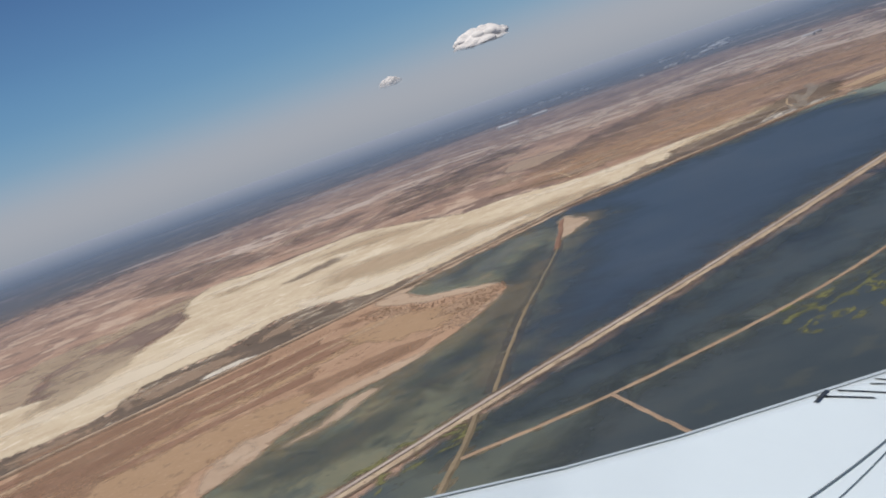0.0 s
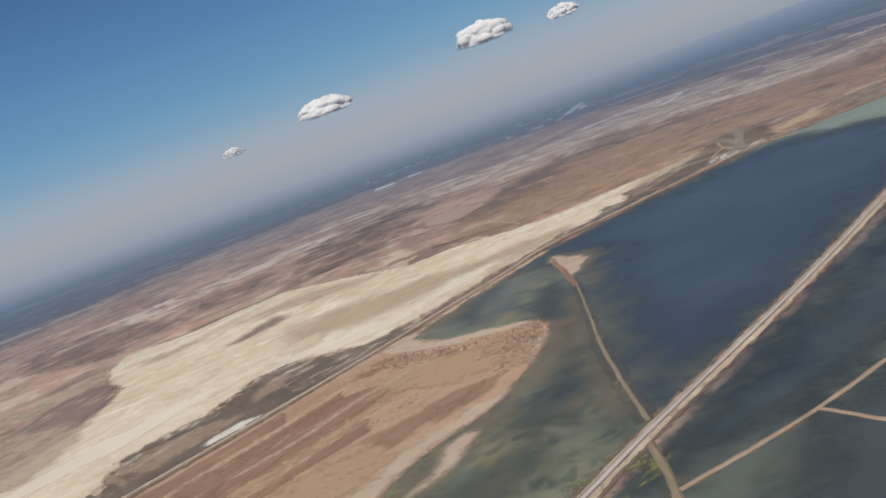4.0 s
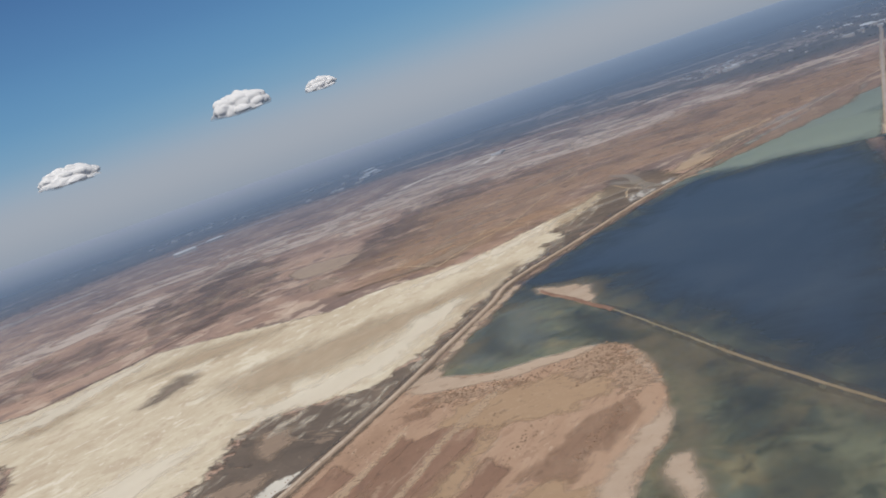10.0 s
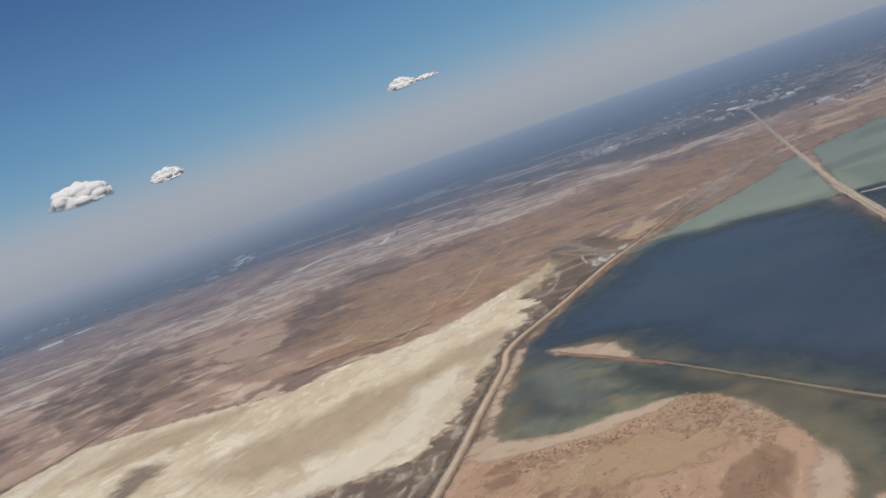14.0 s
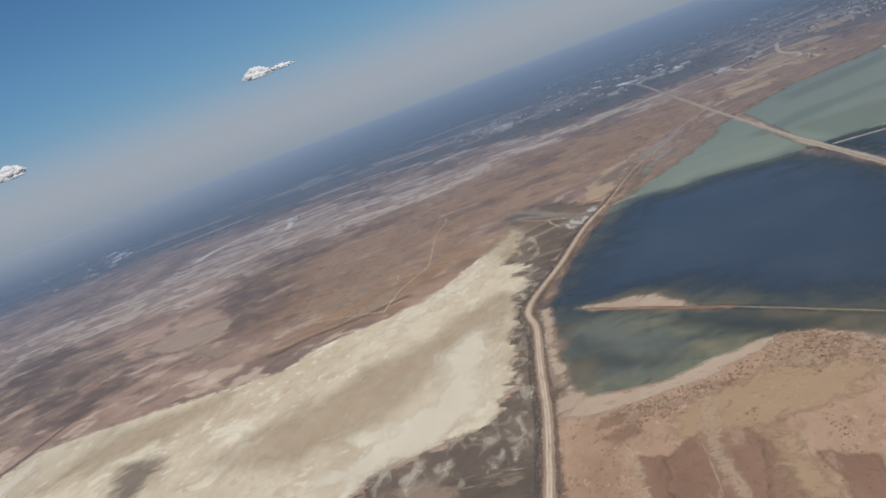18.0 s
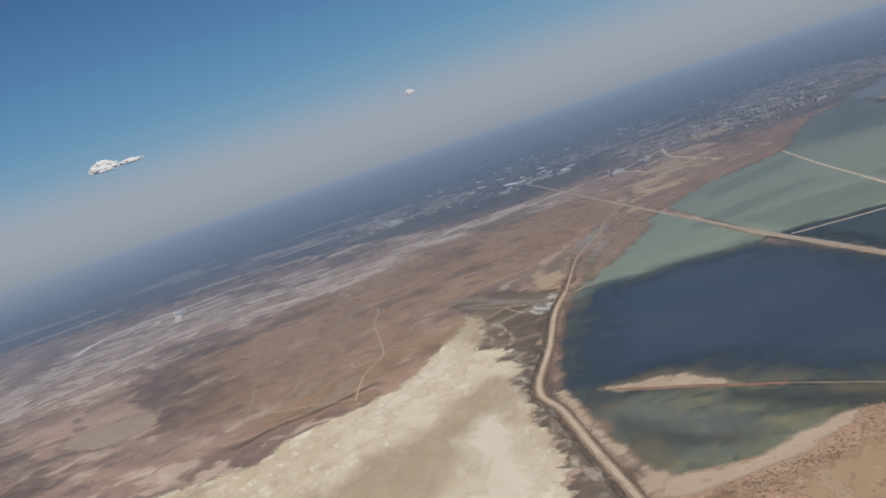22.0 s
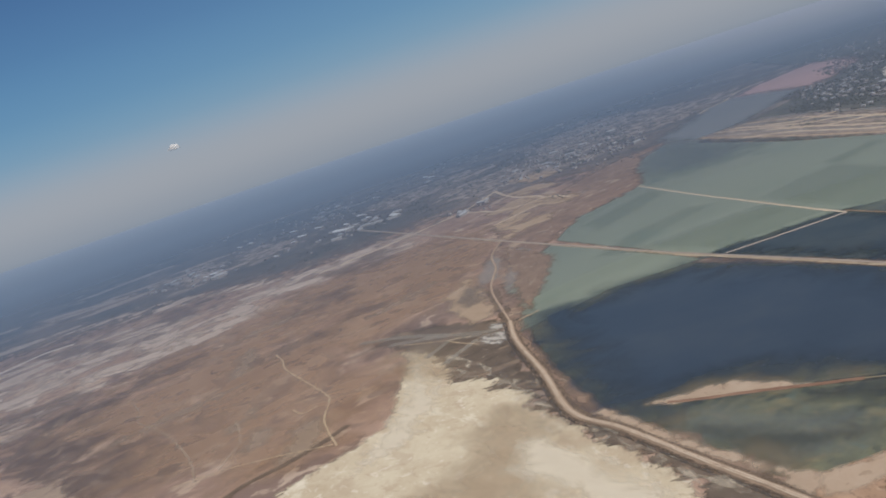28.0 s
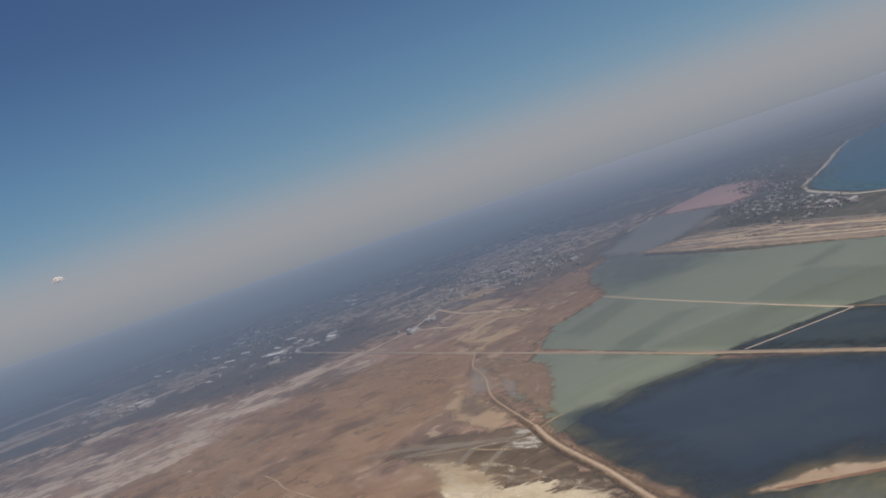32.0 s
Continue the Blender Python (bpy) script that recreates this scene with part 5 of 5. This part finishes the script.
dyke([(218, 251), (208, 277), (199, 303)], 0.6, 0.4, "thin pale dyke joining the causeway", "causeway_dirt", sandy=False)
for pts, lab, stuff in (([(225, 539), (207, 526), (188, 515), (152, 486), (127, 466), (117, 461), (98, 455), (81, 446), (65, 436)], "winding tan track over the steppe", "track"),
                        ([(200, 616), (178, 596), (157, 582), (137, 558), (120, 540), (104, 525), (82, 506), (59, 490)], "faint tan track to the salt flat", "faint_track"),
                        ([(58, 500), (62, 490), (66, 476), (67, 461), (67, 438)], "tan track along the rim of the salt flat", "track"),
                        ([(122, 508), (109, 499), (91, 489), (80, 487), (66, 484)], "faint tan track over the steppe", "faint_track"),
                        ([(118, 478), (110, 470), (116, 466)], "short loop of a tan track", "track"),
                        ([(178, 448), (170, 430), (165, 412)], "short tan track through the marsh", "track"),
                        ([(168, 424), (160, 417), (150, 405)], "short tan track through the marsh", "track")):
    ribbon("track", pts, [(-0.6, 0.2), (-0.2, 0.26), (0.2, 0.26), (0.6, 0.2)], M[stuff], lab, 2, 0.45)
ribbon("ditch", [(-118, 512), (-100, 505), (-72, 515), (-53, 522), (-43, 528), (-28, 537), (-14, 547)], [(-0.9, 0.2), (-0.35, 0.22), (0.35, 0.22), (0.9, 0.2)], M["ditch"], "straight dark drainage ditch", 4, 0.2)
for pts, w in (([(290, 915), (321, 934), (349, 944), (370, 940), (398, 930), (414, 914)], 4.5), ([(411, 919), (377, 878), (343, 841)], 3.0), ([(414, 914), (430, 906), (464, 896), (472, 868)], 3.0), ([(333, 917), (358, 918), (373, 902), (355, 886), (340, 896)], 2.4)):
    ribbon("gravel_road", pts, [(-w, 0.25), (-w * 0.45, 0.4), (w * 0.45, 0.4), (w, 0.25)], M["bright_gravel"], "pale forked gravel road out on the steppe", 4, 0.4, category="road")
for o in ([(767, 1184), (750, 1119), (752, 1053), (767, 1007), (721, 984), (702, 1029), (691, 1074)], [(754, 1329), (822, 1357), (766, 1247), (697, 1204), (670, 1211)], [(781, 981), (782, 942), (755, 886), (648, 810), (674, 861)]):
    sheet("far_field", o, 0.085, M["far_patch"], "pale bare field far out on the plain", category="field", cell=4)
for o in ([(548, 960), (575, 903), (578, 829), (536, 735), (482, 644), (530, 628), (562, 571), (506, 628), (512, 700)], [(321, 760), (304, 695), (317, 668), (296, 612), (334, 638), (368, 722), (371, 787)]):
    sheet("salt_streak", o, 0.088, M["pale_streak"], "pale salty streak across the brown steppe", category="salt streak", cell=3)
for o in ([(502, 802), (516, 789), (461, 728), (427, 720), (433, 745)], [(474, 931), (459, 856), (395, 729), (390, 761), (416, 852)]):
    sheet("dark_scrub", o, 0.09, M["dark_scrub"], "dark band of scrub between pale streaks", category="scrub", cell=2)
sheet("dark_scrub", [(534, 589), (482, 556), (440, 553), (436, 575), (454, 602), (473, 618), (484, 596)], 0.09, M["dark_scrub"], "dark patch of scrub near the far road", category="scrub", cell=2)
ribbon("ditch", [(30, 468), (46, 463), (56, 454), (70, 445), (84, 439)], [(-2.0, 0.2), (-0.6, 0.22), (0.6, 0.22), (2.0, 0.2)], M["verge"], "dark damp rim of the salt flat", 3, 0.7, category="rim")
for pts in ([(604, 535), (575, 505), (551, 487), (540, 462), (548, 442), (530, 426), (510, 415)], [(571, 452), (556, 446), (548, 442)], [(700, 520), (650, 500), (604, 478), (571, 452)], [(470, 470), (500, 452), (520, 440)]):
    ribbon("field_road", pts, [(-1.8, 0.25), (-0.7, 0.36), (0.7, 0.36), (1.8, 0.25)], M["road_dirt"], "pale dirt road between fields near the lagoon", 4, 0.4, category="road")
ribbon("far_road", [(480, 625), (520, 588), (580, 548), (620, 530), (700, 520)], [(-1.8, 0.2), (0, 0.5), (1.8, 0.2)], M["road_dirt"], "pale far road through the steppe", 8, 0.4)

# ---- the aircraft's wing, at rest where the flight begins ----
OUTER = [Vector(p) for p in ((-0.83, 4.02, 48.45), (0.24, 5.05, 47.90), (1.02, 5.71, 47.57), (3.12, 7.42, 46.79), (6.10, 9.51, 45.87))]
INNER = [Vector(p) for p in ((-0.96, 2.37, 48.24), (-0.37, 2.93, 47.85), (0.55, 3.57, 47.40), (2.64, 4.73, 46.36), (6.51, 6.71, 44.65))]


def on_wing(s, f, lift=0.0):
    """A place on the wing: s along its edge (0 to 4), f from the edge inwards (0 to 1)."""
    k = min(int(s), 3)
    p = OUTER[k].lerp(OUTER[k + 1], s - k).lerp(INNER[k].lerp(INNER[k + 1], s - k), f)
    return p + Vector((0, 0, 0.10 * math.sin(math.pi * min(1, f * 1.15)) * (0.3 + 0.7 * f) * 0.4 + lift))


def wing():
    root = tagged(new("aircraft_wing"), "white painted aircraft wing with a dark-lined edge", "wing")
    ns, nf = 40, 14
    verts = [on_wing(4 * i / ns, j / nf, -h) for h in (0.0, 0.14) for i in range(ns + 1) for j in range(nf + 1)]
    w, o = nf + 1, (ns + 1) * (nf + 1)
    faces = []
    for i in range(ns):
        for j in range(nf):
            a = i * w + j
            faces += [(a, a + 1, a + w + 1, a + w), (o + a, o + a + w, o + a + w + 1, o + a + 1)]
        for j in (0, nf):
            a = i * w + j
            faces.append((a, a + w, o + a + w, o + a))
    for j in range(nf):
        for i in (0, ns):
            a = i * w + j
            faces.append((a, a + 1, o + a + 1, o + a))
    skin = mesh_object("skin", verts, faces, M["wing_paint"], root, "white painted wing skin", True)

    def stripe(name, a, b, width, label, material="wing_edge", steps=8):
        pts = [on_wing(a[0] + (b[0] - a[0]) * k / steps, a[1] + (b[1] - a[1]) * k / steps, 0.004) for k in range(steps + 1)]
        v = []
        for k, p in enumerate(pts):
            d = (pts[min(k + 1, steps)] - pts[max(k - 1, 0)]).cross(Vector((0, 0, 1))).normalized() * width
            v += [p - d, p + d]
        mesh_object(name, v, [(2 * k, 2 * k + 1, 2 * k + 3, 2 * k + 2) for k in range(steps)], M[material], skin, label)

    stripe("edge_line", (0.0, 0.018), (3.98, 0.018), 0.005, "thin dark line along the wing's edge", steps=40)
    stripe("panel_seam", (2.0, 0.64), (3.6, 0.02), 0.012, "dark seam between wing panels", steps=20)
    stripe("panel_seam", (2.1, 0.71), (3.2, 0.16), 0.006, "thin seam between wing panels", steps=20)
    for a, b, width in (((2.58, 0.025), (2.83, 0.13), 0.03), ((2.56, 0.06), (2.64, 0.012), 0.025), ((2.69, 0.03), (2.91, 0.125), 0.028), ((2.86, 0.05), (2.93, 0.075), 0.025), ((2.9, 0.03), (3.08, 0.12), 0.028), ((3.02, 0.03), (3.2, 0.12), 0.028)):
        stripe("marking_bar", a, b, width, "dark painted marking bar", "marking", 4)


wing()

# ---- houses ----
def house(name, w, d, h, roof_mat, label, category, pitched=False):
    root = tagged(new(name), label, category, group=category + "s of the plain")
    bm = bmesh.new()
    bmesh.ops.create_cube(bm, size=1, matrix=Matrix.LocRotScale((0, 0, h / 2), None, (w, d, h)))
    part("wall", bm, M["plaster"], root)
    bm = bmesh.new()
    o = 0.04 * min(w, d)
    if pitched:
        vs = [bm.verts.new(v) for v in ((-w / 2 - o, -d / 2 - o, h), (w / 2 + o, -d / 2 - o, h), (w / 2 + o, d / 2 + o, h), (-w / 2 - o, d / 2 + o, h), (-w / 2 - o, 0, h + d * 0.16), (w / 2 + o, 0, h + d * 0.16))]
        for f in ((0, 1, 5, 4), (2, 3, 4, 5), (0, 4, 3), (1, 2, 5), (0, 3, 2, 1)):
            bm.faces.new([vs[i] for i in f])
    else:
        bmesh.ops.create_cube(bm, size=1, matrix=Matrix.LocRotScale((0, 0, h + 0.12), None, (w + o, d + o, 0.24)))
    part("roof", bm, roof_mat, root)
    return root


def wet(x, y):
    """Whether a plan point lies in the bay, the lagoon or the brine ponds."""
    bay = y < 145 - max(0, x - 720) * 0.36 + 6 if x > 540 else y < 300
    ponds = abs((y - 290) - (x - 700) * -0.1) < 45 and 610 < x < 830 or (y < 290 and y > 215 - abs(x - 1000) * 0.35 and 800 < x < 1130 and y > 170 + (x - 900) * 0.05)
    return bay or ponds or (y < 372 and x < 640 and y > 250)


rng = random.Random(7)
KINDS = [house("house", 2.6, 2.2, 1.2, M["roof_flat"], "low flat-roofed house of pale plaster", "house"), house("house", 3.4, 2.6, 1.6, M["roof_white"], "low house with a white flat roof", "house"),
         house("warehouse", 11.0, 5.0, 1.8, M["roof_white"], "long low warehouse with a white roof", "warehouse", True), house("warehouse", 6.0, 3.6, 1.5, M["roof_white"], "small shed with a white pitched roof", "warehouse", True)]
TOWNS = [  # middle x, y, spread x, y, how many, share of warehouses
    (735, 690, 60, 45, 34, 0.45), (980, 850, 150, 100, 60, 0.2), (1250, 1050, 220, 120, 40, 0.25), (860, 470, 120, 60, 100, 0.05), (1080, 500, 140, 80, 100, 0.05), (780, 410, 70, 40, 60, 0.03),
    (760, 185, 80, 25, 44, 0.0), (590, 168, 50, 16, 40, 0.02), (690, 200, 60, 18, 30, 0.0), (850, 145, 70, 22, 40, 0.02), (640, 180, 70, 30, 36, 0.03), (1180, 130, 110, 50, 30, 0.06), (380, 1300, 25, 20, 7, 0.8), (468, 1412, 30, 20, 8, 0.8), (740, 920, 60, 40, 20, 0.4),
    (390, 895, 12, 14, 4, 0.6), (660, 829, 30, 20, 10, 0.5), (610, 525, 40, 25, 14, 0.2), (200, 1600, 160, 90, 20, 0.5), (600, 1700, 260, 160, 30, 0.4),
    (1350, 700, 260, 160, 60, 0.1), (1500, 420, 240, 140, 50, 0.1)]
ROOFS = [(740, 709, 24, 60), (757, 706, 12, 60), (869, 794, 14, 60), (825, 798, 14, 70), (788, 792, 10, 60), (747, 646, 20, 40), (865, 732, 14, 60), (694, 849, 14, 60), (691, 858, 10, 60), (692, 768, 10, 50), (921, 855, 14, 60), (807, 730, 14, 40),
         (813, 703, 12, 40), (1172, 738, 16, 40), (476, 1395, 34, 40), (481, 1380, 20, 40), (442, 1343, 24, 40), (528, 1515, 30, 40), (125, 1175, 26, 10), (173, 1215, 20, 10), (1139, 718, 14, 40), (928, 943, 14, 50), (945, 934, 14, 50)]
big_roof = house("warehouse", 1.0, 0.36, 0.12, M["bright_roof"], "large warehouse with a bright white roof", "warehouse", True)
for k, (x, y, size, a) in enumerate(ROOFS):
    hall = copy_thing(big_roof, pose(x, y, 0, 0, 0, a)) if k else big_roof
    hall.matrix_basis = pose(x, y, 0, 0, 0, a) @ Matrix.Diagonal((size, size, size, 1))
plots = []
for cx, cy, sx, sy, count, share in TOWNS:
    lean = rng.uniform(0, 90)
    for _ in range(count):
        i = (2 if rng.random() < 0.6 else 3) if rng.random() < share else (0 if rng.random() < 0.6 else 1)
        x, y = rng.gauss(cx, sx * 0.6), rng.gauss(cy, sy * 0.6)
        while wet(x, y):
            x, y = rng.gauss(cx, sx * 0.6), rng.gauss(cy, sy * 0.6)
        plots.append((math.hypot(x - 250, y - 350), i, x, y, lean + rng.choice((0, 90)) + rng.uniform(-6, 6)))
plots.sort()
placed, rest = [0, 0, 0, 0], []
for _, i, x, y, a in plots:
    if i < 2 and placed[0] + placed[1] >= 290:
        rest.append((x, y, a, (2.6, 2.2, 1.4) if i == 0 else (3.4, 2.6, 1.8)))
        continue
    if placed[i]:
        copy_thing(KINDS[i], pose(x, y, 0, 0, 0, a))
    else:
        KINDS[i].matrix_basis = pose(x, y, 0, 0, 0, a)
    placed[i] += 1
verts, faces = [], []
for x, y, a, (w, d, h) in rest:
    b, c, q = len(verts), math.cos(radians(a)), math.sin(radians(a))
    for z in (0, h):
        verts += [(x + c * u - q * v, y + q * u + c * v, z) for u, v in ((-w / 2, -d / 2), (w / 2, -d / 2), (w / 2, d / 2), (-w / 2, d / 2))]
    faces += [tuple(b + k for k in f) for f in ((4, 5, 6, 7), (0, 1, 5, 4), (1, 2, 6, 5), (2, 3, 7, 6), (3, 0, 4, 7))]
tagged(mesh_object("far_houses", verts, faces, M["plaster"]), "crowd of small plastered houses far away", "house", kind="stuff")

# ---- groves, brush and stones ----
def clumps(name, spots, material, label, category, seed):
    """Many small uneven tufts in one mesh."""
    r = random.Random(seed)
    verts, faces = [], []
    for x, y, z, s in spots:
        b, n = len(verts), 5
        for ring, (w, h) in enumerate(((0.85, 0.0), (1.0, 0.45), (0.55, 0.85))):
            for i in range(n):
                a = 2 * math.pi * (i + ring * 0.5) / n + r.uniform(-0.3, 0.3)
                k = s * w * r.uniform(0.6, 1.3)
                verts.append((x + math.cos(a) * k, y + math.sin(a) * k, z + s * h * r.uniform(0.8, 1.2)))
        verts.append((x, y, z + s * r.uniform(0.9, 1.25)))
        for ring in range(2):
            for i in range(n):
                j = (i + 1) % n
                faces.append((b + ring * n + i, b + ring * n + j, b + ring * n + n + j, b + ring * n + n + i))
        faces += [(b + 2 * n + i, b + 2 * n + (i + 1) % n, b + 3 * n) for i in range(n)]
    return tagged(mesh_object(name, verts, faces, material), label, category, kind="stuff")


spots = []
for cx, cy, sx, sy, count in ((820, 640, 130, 90, 900), (1000, 760, 200, 130, 1100), (900, 450, 150, 70, 900), (1100, 560, 200, 120, 900), (760, 190, 120, 30, 1900), (900, 140, 90, 26, 1000), (640, 190, 60, 30, 900)):
    for _ in range(count // 14):
        gx, gy = rng.gauss(cx, sx * 0.8), rng.gauss(cy, sy * 0.8)
        if wet(gx, gy):
            continue
        for _ in range(14):
            spots.append((gx + rng.uniform(-16, 16), gy + rng.uniform(-9, 9), 0.1, rng.uniform(0.5, 1.3)))
clumps("groves", spots, M["foliage"], "dark olive groves between the far houses", "grove", 3)
spots = []
for (x0, y0), (x1, y1), count, side, big in (((-2, 236), (10, 250), 170, 2.6, 0.42), ((-22, 272), (-10, 256), 150, 2.0, 0.36), ((-10, 256), (4, 247), 120, 2.6, 0.36), ((-8, 222), (8, 240), 130, 1.8, 0.36), ((-30, 268), (-20, 262), 60, 2.4, 0.36),
                                             ((-60, 256), (-24, 276), 70, 2.0, 0.3), ((-150, 185), (-40, 250), 300, 1.2, 0.26), ((-130, 180), (-22, 246), 320, 1.0, 0.26), ((-110, 178), (-20, 232), 260, 1.2, 0.26), ((-34, 206), (-8, 219), 120, 1.2, 0.3),
                                             ((-90, 200), (-40, 226), 110, 6.0, 0.26)):
    for _ in range(count):
        u = rng.random()
        spots.append((x0 + (x1 - x0) * u + rng.gauss(0, side), y0 + (y1 - y0) * u + rng.gauss(0, side), 0.2, rng.uniform(0.1, big)))
for line, count in ((SHORE[3:12], 420),):
    pts = spline(line, 2.0)
    for _ in range(count):
        c = rng.choice(pts)
        s = rng.choice((-1, 1))
        spots.append((c.x + s * -0.57 * rng.uniform(3.0, 6.5), c.y + s * 0.82 * rng.uniform(3.0, 6.5), 0.15, rng.uniform(0.07, 0.24)))
clumps("brush", spots, M["brush"], "low dry brush on the spit and roadside", "brush", 4)
spots = []
for c in spline(CAUSEWAY[2:9], 1.6):
    for s in (-1, 1):
        for _ in range(3):
            w = rng.uniform(1.9, 2.6)
            spots.append((c.x + s * 0.57 * w + rng.uniform(-0.7, 0.7), c.y - s * 0.82 * w + rng.uniform(-0.7, 0.7), 0.1, rng.uniform(0.05, 0.16)))
for c in spline([(168, 394), (176, 388), (180, 384)], 0.8):
    spots.append((c.x, c.y, 0.1, rng.uniform(0.3, 0.6)))
clumps("stones", spots, M["stone"], "rough stones along the foot of the causeway", "stones", 5)

# ---- clouds ----
def cloud(azimuth, height, width, label, seed, flat=0.3, dense=1.0):
    """One small cumulus: a lumpy rounded top over a level base, far out over the plain."""
    dist = 4700.0
    span = dist * math.tan(radians(width))
    a, r = radians(azimuth), random.Random(seed * 17)
    puffs = [(Vector((r.uniform(-0.95, 0.95), r.uniform(-0.6, 0.2), r.uniform(-0.1, 1.0))).normalized(), r.uniform(0.15, 0.36), r.uniform(0.08, 0.26)) for _ in range(60)]
    bm = bmesh.new()
    bmesh.ops.create_icosphere(bm, subdivisions=6, radius=1.0)
    fade = []
    for v in bm.verts:
        p = v.co.copy()
        swell = 0.0
        for way, wide, tall in puffs:
            k = 1.0 - ((p - way).length / wide) ** 2
            if k > 0:
                swell = max(swell, tall * math.sqrt(k))
        q = p * 3.0 + Vector((seed * 7.3, seed * 3.1, seed))
        k = 0.68 + swell + 0.06 * noise.noise(q)
        v.co = Vector((p.x * k * 0.58, p.y * k * 0.3, (p.z * k if p.z > 0 else p.z * k * 0.4) * flat * 1.3)) * span
        # The base turns transparent to imitate haze over it; the ends thin out.
        fade.append(max(0.0, min(1.0, dense * (0.8 + 2.4 * p.z - 1.8 * max(0.0, abs(p.x) - 0.6) + 0.4 * noise.noise(q)))))
    bmesh.ops.smooth_vert(bm, verts=bm.verts, factor=0.5, use_axis_x=True, use_axis_y=True, use_axis_z=True)
    me = bpy.data.meshes.new("cloud")
    bm.to_mesh(me)
    bm.free()
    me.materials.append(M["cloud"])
    me.polygons.foreach_set("use_smooth", [True] * len(me.polygons))
    at = me.attributes.new("body", "FLOAT", "POINT")
    at.data.foreach_set("value", fade)
    ob = new("cloud", me)
    ob.matrix_basis = pose(-60 + math.sin(a) * dist, 50 + math.cos(a) * dist, 60 + dist * math.tan(radians(height)), 0, 0, -azimuth)
    return tagged(ob, label, "cloud", "clouds over the plain")


cloud(17.3, 3.5, 3.6, "largest white puffy cloud above the haze", 1)
cloud(22.2, 3.3, 2.0, "small white puffy cloud above the haze", 2)
cloud(7.0, 2.7, 3.5, "flat white puffy cloud low over the haze", 3, 0.24)
cloud(1.0, 2.1, 1.5, "faint little cloud in the haze", 4, 0.3, 0.3)
cloud(36.9, 4.0, 1.8, "thin ragged white cloud", 5, 0.3, 1.0)
cloud(38.4, 4.05, 1.6, "wispy tail of a thin cloud", 7, 0.14, 0.6)
cloud(55.0, 2.9, 0.7, "tiny white cloud scrap", 6, 0.4, 0.4)
